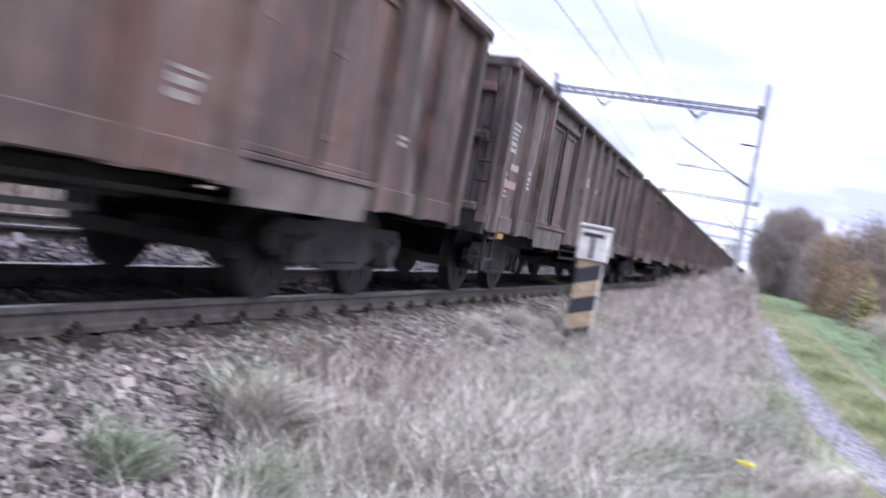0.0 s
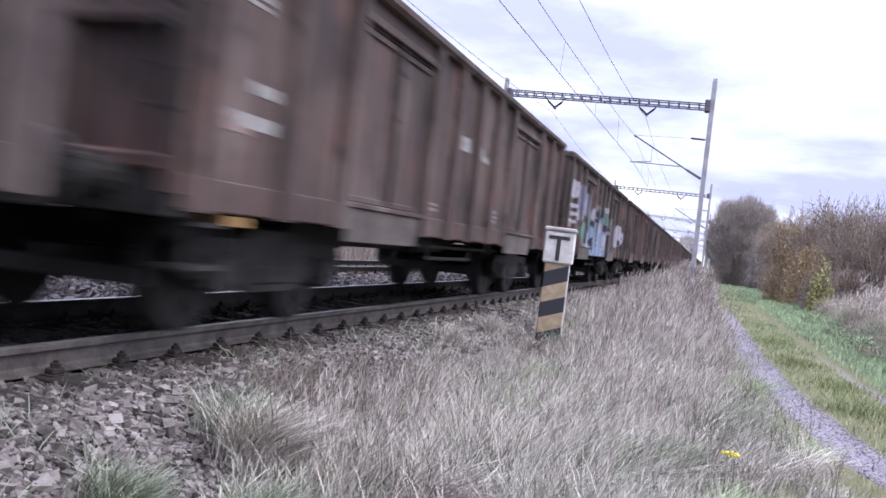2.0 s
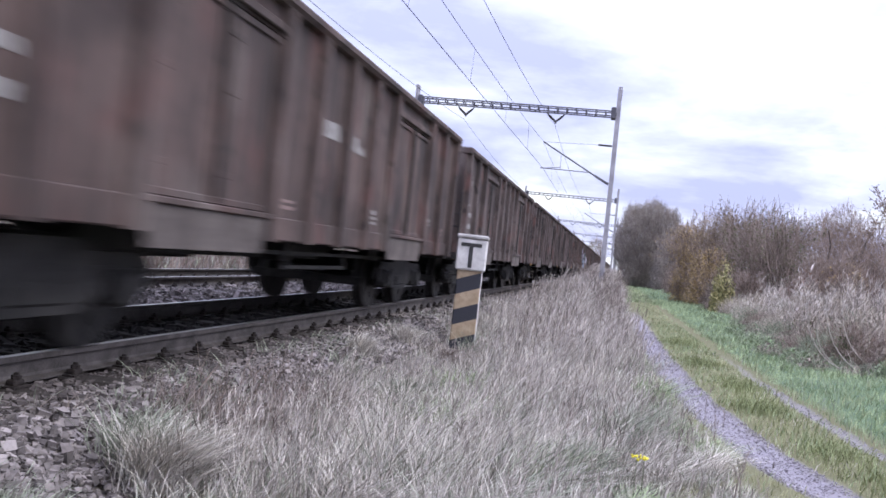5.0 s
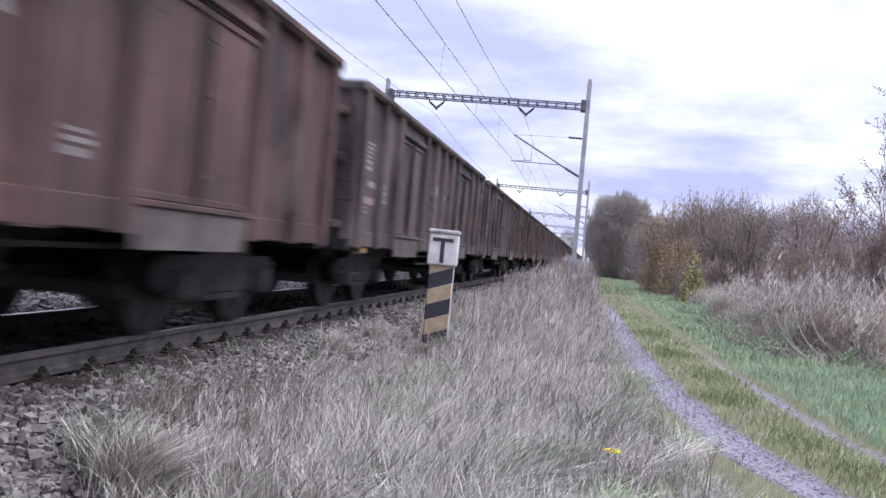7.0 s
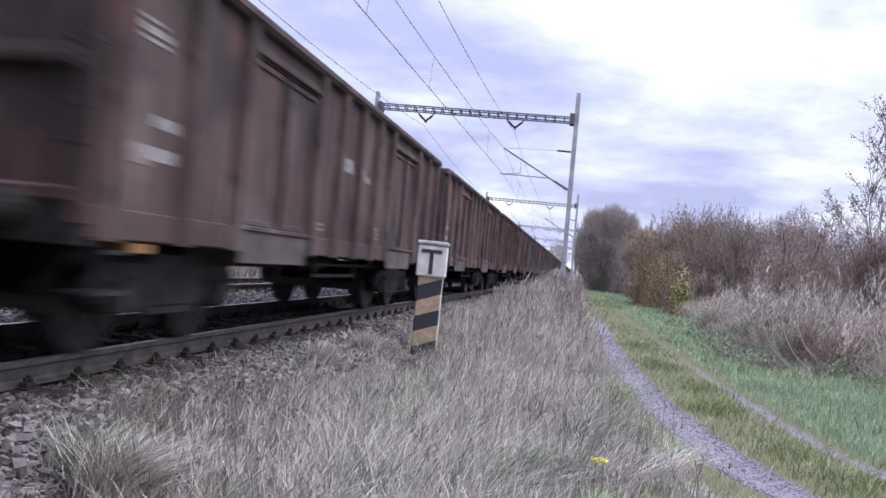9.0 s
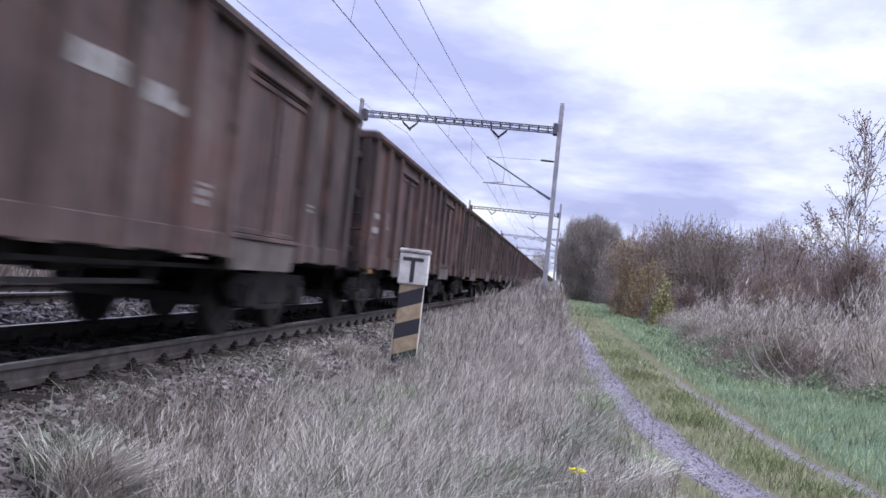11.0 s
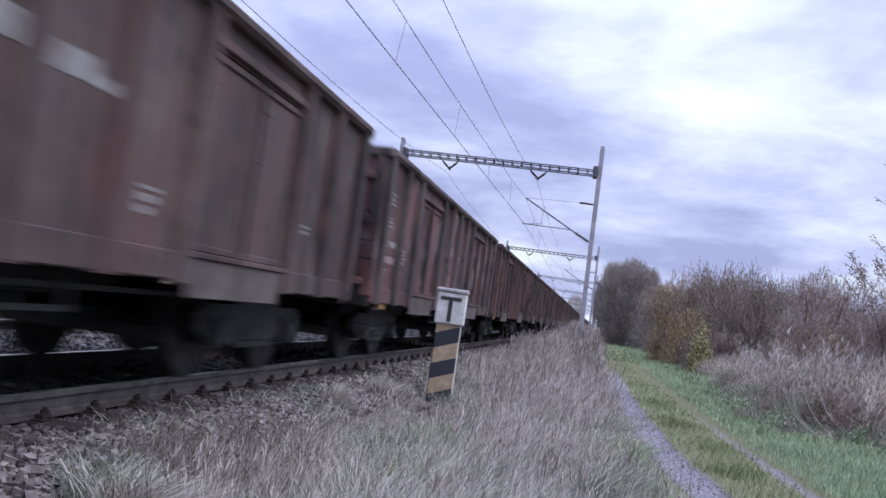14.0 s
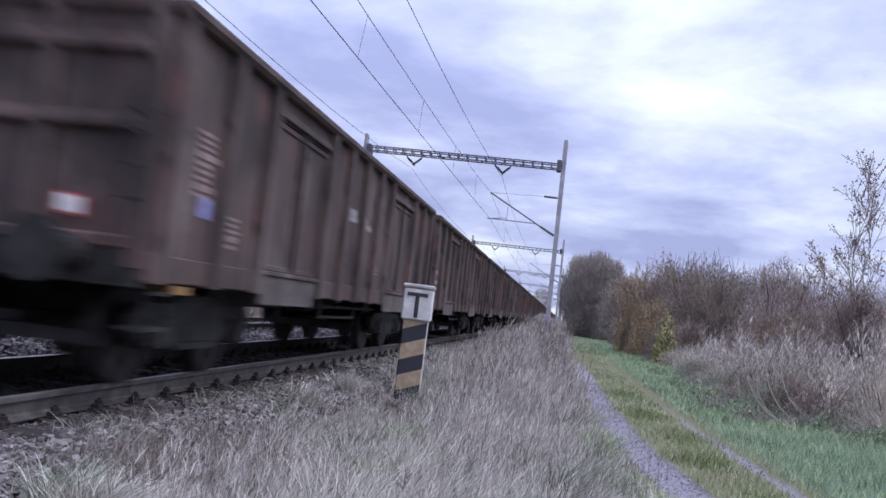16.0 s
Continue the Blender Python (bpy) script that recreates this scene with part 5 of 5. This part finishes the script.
round_tree((3.3, 108), 3.95, 10.2, M_LEAF_PALE, "large rounded brown autumn tree beside the field track", 40000, -0.08, M_TWIG_PALE, 3.2)
thicket("shrub", (6.0, 100), 2.6, 3, 7.2, 4200, M_TWIG_PALE, M_LEAF_PALE, 3500, 0.09, "brown shrub at the foot of the rounded tree", "shrub", r=0.02, long=0.9)
round_tree((9.0, 128), 5.0, 9.0, M_LEAF_OLIVE, "rounded olive-brown tree behind the shrubs", 14000, -0.05)
plant("shrub", (5.6, 64), 12, 4.9, 0.05, 3, 0.42, 0.05, 0.45, M_LEAF_ORANGE, 0.06, 4600, "tall orange-brown autumn shrub at the verge", "shrub")
plant("shrub", (7.3, 60), 12, 5.0, 0.05, 3, 0.4, 0.08, 0.4, M_LEAF_OLIVE, 0.06, 3600, "tall olive-brown shrub behind the verge", "shrub")
plant("shrub", (8.6, 52), 10, 4.4, 0.045, 3, 0.4, 0.05, 0.45, M_LEAF_GREEN, 0.06, 3200, "dull green shrub behind the weeds", "shrub")
thicket("bush", (5.35, 46.4), 0.75, 0.6, 2.9, 220, M_LEAF_GREEN, M_LEAF_YELLOW, 1700, 0.075, "yellow-green leafy bush at the verge", "bush", 1.4, 0.5, 0.008)
for bx, by, brx, bh, bn, bleaf, bl in ((4.7, 62, 1.25, 5.0, 900, M_LEAF_ORANGE, 5200), (5.9, 57, 2.0, 4.3, 900, M_LEAF_ORANGE, 9000), (7.0, 64, 2.0, 4.5, 1200, M_LEAF_ORANGE, 6000), (7.4, 58, 1.8, 4.2, 1800, M_LEAF_OLIVE, 4200), (6.4, 55, 1.3, 2.6, 2000, M_LEAF_BROWN, 1200), (5.7, 47.8, 0.7, 1.6, 900, M_LEAF_GREEN, 1500),
                                       (6.9, 49, 1.3, 2.6, 2200, M_LEAF_BROWN, 1300), (8.7, 51, 1.4, 3.5, 2200, M_LEAF_GREEN, 1700), (10.2, 48, 1.5, 3.6, 2600, M_LEAF_BROWN, 1500), (5.9, 74, 1.5, 3.4, 2000, M_LEAF_BROWN, 1500),
                                       (5.8, 86, 1.6, 3.2, 2000, M_LEAF_BROWN, 1500)):
    thicket("shrub", (bx, by), brx, brx, bh, bn, M_TWIG, bleaf, bl, 0.06, "dense brown autumn undergrowth shrub beside the verge", "shrub", r=0.011, long=0.7)
for bx, by, bh in ((8.6, 50, 7.2), (9.4, 47, 6.9), (7.6, 53, 7.2), (7.0, 50, 6.6), (9.3, 56, 7.6), (8.0, 46, 6.6), (6.6, 55, 6.4)):
    plant("bare_shrub", (bx, by), 5, bh * 0.71, 0.035, 2, 0.15, 0.12, 0.40, None, 0, 0, "bare upright twiggy shrub against the sky", "shrub", M_TWIG_DARK, kids=2, least=0.008)
for bx, by, brx, bh, bleaf in ((11.6, 42, 2.2, 3.9, M_LEAF_BROWN), (13.6, 38, 2.3, 3.9, M_LEAF_BROWN), (9.7, 40, 1.7, 3.0, M_LEAF_ORANGE), (12.6, 31, 2.1, 3.3, M_LEAF_BROWN), (16.0, 36, 2.6, 4.2, M_LEAF_BROWN),
                               (10.9, 31, 1.6, 2.7, M_LEAF_BROWN), (14.9, 28, 2.2, 3.6, M_LEAF_BROWN), (13.2, 23, 1.9, 3.0, M_LEAF_BROWN), (12.9, 48, 2.4, 4.4, M_LEAF_OLIVE), (18.5, 42, 3, 4.8, M_LEAF_BROWN),
                               (10.4, 25, 1.4, 2.3, M_LEAF_BROWN), (16.0, 52, 3.0, 5.0, M_LEAF_BROWN), (10.3, 45, 1.5, 3.5, M_LEAF_BROWN), (8.3, 41, 1.2, 2.4, M_LEAF_RUST), (9.5, 29.8, 1.0, 4.0, M_LEAF_BROWN), (14.0, 44, 2.2, 4.6, M_LEAF_BROWN), (11.9, 36, 1.9, 3.9, M_LEAF_RUST), (10.6, 35, 1.5, 3.2, M_LEAF_BROWN)):
    thicket("bramble", (bx, by), brx, brx, bh, 4200, M_TWIG_DARK, bleaf, 3600, 0.05, "brown tangled bramble thicket with dead leaves", "bramble", 0.5, 0.6, 0.009)
for tx, ty, tr, th in ((18.6, 80, 3.3, 9.0), (24, 84, 6.0, 8.8), (31, 80, 6.5, 8.6), (39, 86, 7.0, 9.0), (47, 80, 7.0, 8.6), (20, 100, 6, 9.5)):
    round_tree((tx, ty), tr, th, M_LEAF_BROWN, "distant brown autumn tree in a hedge line", 9000, -0.05)
round_tree((-8.6, 330), 4.2, 13.2, M_LEAF_OLIVE, "far dark tree beyond the railway line", 5000, 0.0)
round_tree((9.0, 320), 9.0, 13, M_LEAF_OLIVE, "far dark tree beyond the field", 5000, 0.0)

# slender trees with a few leaves left
plant("tree", (9.25, 29.5), 1, 5.9, 0.10, 4, 0.42, 0.10, 0.03, M_TWIG_DARK, 0.042, 1300, "slender half-bare autumn tree in the weeds", "tree", M_TWIG_DARK, kids=2, scatter_leaf=0.06, least=0.010)
plant("tree", (8.4, 30.5), 1, 3.9, 0.06, 3, 0.34, 0.12, 0.05, M_TWIG_DARK, 0.042, 600, "small half-bare autumn tree in the weeds", "tree", M_TWIG_DARK, kids=2, scatter_leaf=0.06, least=0.008)
plant("tree", (11.3, 28.5), 1, 5.0, 0.08, 3, 0.30, 0.14, 0.05, M_LEAF_BROWN, 0.05, 1500, "slender half-bare autumn tree in the weeds", "tree", M_TWIG_DARK, kids=3, scatter_leaf=0.06, least=0.008)


# ---- tall pale weeds beyond the verge ----
def weed_patch(n, x_from, x_to, y0, y1, h, w, label, material, wind=0.1, lean=0.3):
    y = rng.uniform(y0, y1, n)
    x = verge(y) + x_from + (x_to - x_from) * rng.random(n)
    c = int(n / 25) + 1
    cy = rng.uniform(y0, y1, c)
    cx = verge(cy) + x_from + (x_to - x_from) * rng.random(c)
    i, m = rng.integers(0, c, n), rng.random(n) < 0.75
    x, y = np.where(m, cx[i] + rng.normal(0, 0.16, n), x), np.where(m, cy[i] + rng.normal(0, 0.16, n), y)
    k = (x > verge(y) + 0.15) & (soft_noise(x, y, 0.8, 31.0) > -0.30 - 0.3 * rng.random(n))
    x, y = x[k], y[k]
    hh = h * rng.uniform(0.4, 1.2, len(x)) * np.clip((x - verge(y)) / 1.5 + 0.35, 0.3, 1) * (1 + 0.65 * soft_noise(x, y, 0.7, 21.0))
    blades("pale_weeds", x, y, hh, np.full(len(x), w), lean, material, label, "weeds", wind)
    j = np.flatnonzero(rng.random(len(x)) < 0.6)
    j = np.repeat(j, 7)
    s = rng.uniform(0.72, 1.0, len(j))
    blades("weed_plumes", x[j] + wind * hh[j] * 0.6 + rng.normal(0, 0.03, len(j)), y[j] + rng.normal(0, 0.03, len(j)), 0.16 * hh[j], np.full(len(j), w * 1.3), 0.9, material, label, "weeds", 0.2,
           (0.0, 0.55, 1.0), base=ground_z(x[j], y[j]) + hh[j] * s * 0.95)


weed_patch(3200, 0.2, 5.0, 18, 27, 1.1, 0.011, "tall grey-brown dry weeds with feathery heads", M_WEED, -0.05, 1.1)
weed_patch(900, 1.8, 5.5, 18, 27, 2.0, 0.012, "tall pale dry weeds with feathery heads", M_PALEWEED, 0.0, 0.9)
weed_patch(2200, 0.3, 4.0, 26, 45, 1.3, 0.017, "tall pale dry weeds along the verge", M_PALEWEED, 0.1, 0.6)
weed_patch(1500, 0.3, 4.0, 26, 45, 1.15, 0.017, "tall grey-brown dry weeds along the verge", M_WEED, -0.05, 1.1)
weed_patch(1800, 0.2, 6.0, 17.5, 32, 0.9, 0.012, "brown dead undergrowth among the weeds", M_STALK, 0.05, 0.7)
weed_patch(1500, 3.0, 8.0, 18, 40, 1.6, 0.016, "tall dry weeds in front of the thicket", M_WEED, 0.1, 0.5)
weed_patch(3500, -0.4, 0.9, 14, 40, 0.35, 0.012, "rough green undergrowth at the verge's edge", M_DRYGREEN, 0.1, 0.7)
vx, vy = scatter(9000, 3.6, 11, 12, 40, 1.2, lambda x, y: (x > verge(y) - 1.0) & (x < verge(y) + 1.0) & (soft_noise(x, y, 1.9, 3.0) > -0.2), 0.14)
blades("verge_weeds", vx, vy, 0.36 * rng.uniform(0.3, 1.2, len(vx)) * np.clip(0.6 + (vx - verge(vy)) * 0.4, 0.25, 1.1), np.full(len(vx), 0.010), 0.7, M_DRYGREEN, "pale green weeds between the verge and the thicket", "weeds", 0.15)
vx, vy = scatter(5000, 4.0, 11, 14, 40, 1.2, lambda x, y: (x > verge(y) - 0.3) & (x < verge(y) + 2.0) & (soft_noise(x, y, 1.9, 7.0) > -0.1), 0.14)
blades("verge_weeds", vx, vy, 0.65 * rng.uniform(0.3, 1.2, len(vx)), np.full(len(vx), 0.010), 0.8, M_WEED, "bent dry weeds between the verge and the thicket", "weeds", 0.15)
for wx, wy, wr, wh in ((5.3, 20.9, 0.75, 0.95), (6.2, 20.4, 0.7, 0.8), (5.6, 22.8, 0.8, 1.0), (7.2, 21.5, 0.8, 1.1), (5.9, 27.5, 0.9, 1.2), (8.6, 22.5, 0.8, 1.2), (6.9, 25.0, 0.9, 1.5)):
    thicket("undergrowth", (wx, wy), wr, wr, wh, 900, M_TWIG_DARK, M_LEAF_GREEN, 900, 0.035, "dark olive undergrowth below the dry weeds", "undergrowth", 0.6, 0.4, 0.006)
leaf_rng = random.Random(9)
for k in range(46):
    wy = 14.5 + 22 * (k / 46) ** 1.3
    wx = float(verge(wy)) + leaf_rng.uniform(-1.1, 0.25)
    thicket("leafy_weed", (wx, wy), leaf_rng.uniform(0.25, 0.5), leaf_rng.uniform(0.25, 0.5), leaf_rng.uniform(0.25, 0.5), 160, M_DRYGREEN, leaf_rng.choice((M_LEAF_VERGE, M_LEAF_VERGE, M_LEAF_PALE)), 420, 0.035,
            "low leafy green weed in the verge grass", "weeds", 0.6, 0.2, 0.004)
weed_rng = random.Random(4)
for k in range(60):
    wy = 18.5 + 32 * (k / 60) ** 1.2 + weed_rng.uniform(-0.5, 1)
    wx = float(verge(wy)) + weed_rng.choice((0.5, 1.0, 1.8, 2.8, 3.8, 4.8)) + weed_rng.uniform(-0.3, 0.5)
    wr, wh = weed_rng.uniform(0.6, 1.1), weed_rng.uniform(0.75, 1.5) * min(1.1, 0.35 + 0.28 * (wx - float(verge(wy))))
    twig, leaf, count, words = weed_rng.choice((
        (M_WEED, M_LEAF_PALE, 0, "pale dry weed clump beyond the verge"), (M_WEED, M_LEAF_PALE, 300, "pale leafy dead weed clump beyond the verge"),
        (M_TWIG, M_LEAF_BROWN, 450, "brown tangled weed clump beyond the verge"), (M_DRYGREEN, M_LEAF_OLIVE, 350, "grey-green weed clump beyond the verge")))
    thicket("weed_clump", (wx, wy), wr, wr, wh, 1100, twig, leaf, count, 0.04, words, "weeds", 0.9, 0.42, 0.0065)


def arching_canes():
    """Pale bramble canes that arch out over the verge."""
    for x, y, reach, h in ((4.0, 19.8, 0.95, 1.35), (4.35, 19.7, 0.95, 1.5), (4.75, 20.0, 1.0, 1.35), (4.15, 19.4, 0.8, 0.9), (6.3, 18.9, 1.0, 1.4)):
        cane = B()
        z0 = float(ground_z(x + reach, y)) - 0.02
        pts = [Vector((x + reach * (1 - math.sin(q)), y - 0.15 * q, z0 + h * (1 - math.cos(q)) + 0.16 * min(q, 0.5))) for q in np.linspace(0, 1.62, 9)]
        rings = []
        for i, c in enumerate(pts):
            along = (pts[min(i + 1, 8)] - pts[max(i - 1, 0)]).normalized()
            side = along.cross(Vector((0, 1, 0))).normalized()
            other = along.cross(side)
            r = 0.015 - 0.0009 * i
            rings.append([cane.verts.new(c + (side * math.cos(q) + other * math.sin(q)) * r) for q in (0, 1.257, 2.513, 3.77, 5.027)])
        for lower, upper in zip(rings, rings[1:]):
            for i in range(5):
                cane.faces.new((lower[i], lower[(i + 1) % 5], upper[(i + 1) % 5], upper[i]))
        cane.faces.new(rings[0])
        cane.faces.new(rings[-1][::-1])
        bmesh.ops.recalc_face_normals(cane, faces=cane.faces)
        ob = part("bramble_cane", cane, M_PALEWEED)
        tagged(ob, "pale arching bramble cane over the verge", "bramble", "arching canes")


arching_canes()


# ---- loose tufts that break up the dry grass ----
tuft_rng = random.Random(11)
for k in range(70):
    ty = 2.6 + 10.5 * tuft_rng.random() ** 1.4
    tx = tuft_rng.uniform(-1.5 if ty < 5.5 else -2.2, min(0.9, float(rut_left(np.array([ty]))[0]) - 0.7))
    tm, tl = tuft_rng.choice(((M_DRY, "pale dry grass tuft on the bank"), (M_DRYGREEN, "grey-green grass tuft on the bank"), (M_STALK, "brown dead grass tuft on the bank"),
                              (M_GREEN, "green grass tuft on the bank"), (M_DRY, "pale dry grass tuft on the bank")))
    tn = 260
    sp = tuft_rng.uniform(0.05, 0.13)
    tb = rng.normal(0, sp, (2, tn))
    blades("grass_tuft", tx + tb[0], ty + tb[1], tuft_rng.uniform(0.22, 0.46) * rng.uniform(0.5, 1.15, tn), np.full(tn, 0.0075), 1.0, tm, tl, "grass", tuft_rng.uniform(0.2, 0.8))
wx_, wy_ = scatter(420, -2.8, -2.05, 4.8, 6.8, 1.0, None, 0.1)
blades("dead_weed", wx_, wy_, 0.40 * rng.uniform(0.3, 1.1, len(wx_)), np.full(len(wx_), 0.008), 0.7, M_TWIG_DARK, "dark withered weeds beside the ballast", "weeds", 0.1)


# ---- close growth behind and beside the camera ----
vx, vy = scatter(46000, 0.9, 9.0, -9, 4.8, 1.0, lambda x, y: (np.abs(x - rut_left(y)) > 0.26) & (np.abs(x - rut_right(y)) > 0.2))
blades("verge_grass", vx, vy, 0.10 * rng.uniform(0.4, 1.2, len(vx)), np.full(len(vx), 0.014), 0.7, M_OLIVE, "short olive grass of the field track", "grass", 0.1, (0.0, 0.55, 1.0))
vx, vy = scatter(14000, 0.9, 9.0, -9, 4.8, 1.0, patchy(lambda x, y: np.abs(x - rut_left(y)) > 0.26, 3.0, 0.0))
blades("verge_grass", vx, vy, 0.15 * rng.uniform(0.4, 1.2, len(vx)), np.full(len(vx), 0.013), 0.7, M_GREEN, "green tufts of the field track", "grass", 0.1, (0.0, 0.55, 1.0))
dry_field(22000, -9, 1.6, 0.34, 0.010, M_DRY, "matted dry grass on the railway bank", 1.0, 1.0)


# ---- movement ----
def motions():
    turn = []
    for i in range(481):
        turn.append((i / 30, Matrix.Rotation(-SPEED / 0.46 * i / 30, 4, "X")))
    first = None
    for wagon, y in TRAIN:
        walk(wagon, [(t, pose(TRACK, y + SPEED * t, 0)) for t in (0, 4, 8, 12, 16)])
        for axle in wagon.children_recursive:
            if axle.name.split(".")[0] != "wheelset":
                continue
            if first is None:
                walk(axle, turn)
                first = axle
            else:
                axle.rotation_mode = "QUATERNION"
                axle.animation_data_create()
                axle.animation_data.action = first.animation_data.action
                axle.animation_data.action_slot = first.animation_data.action_slot


motions()
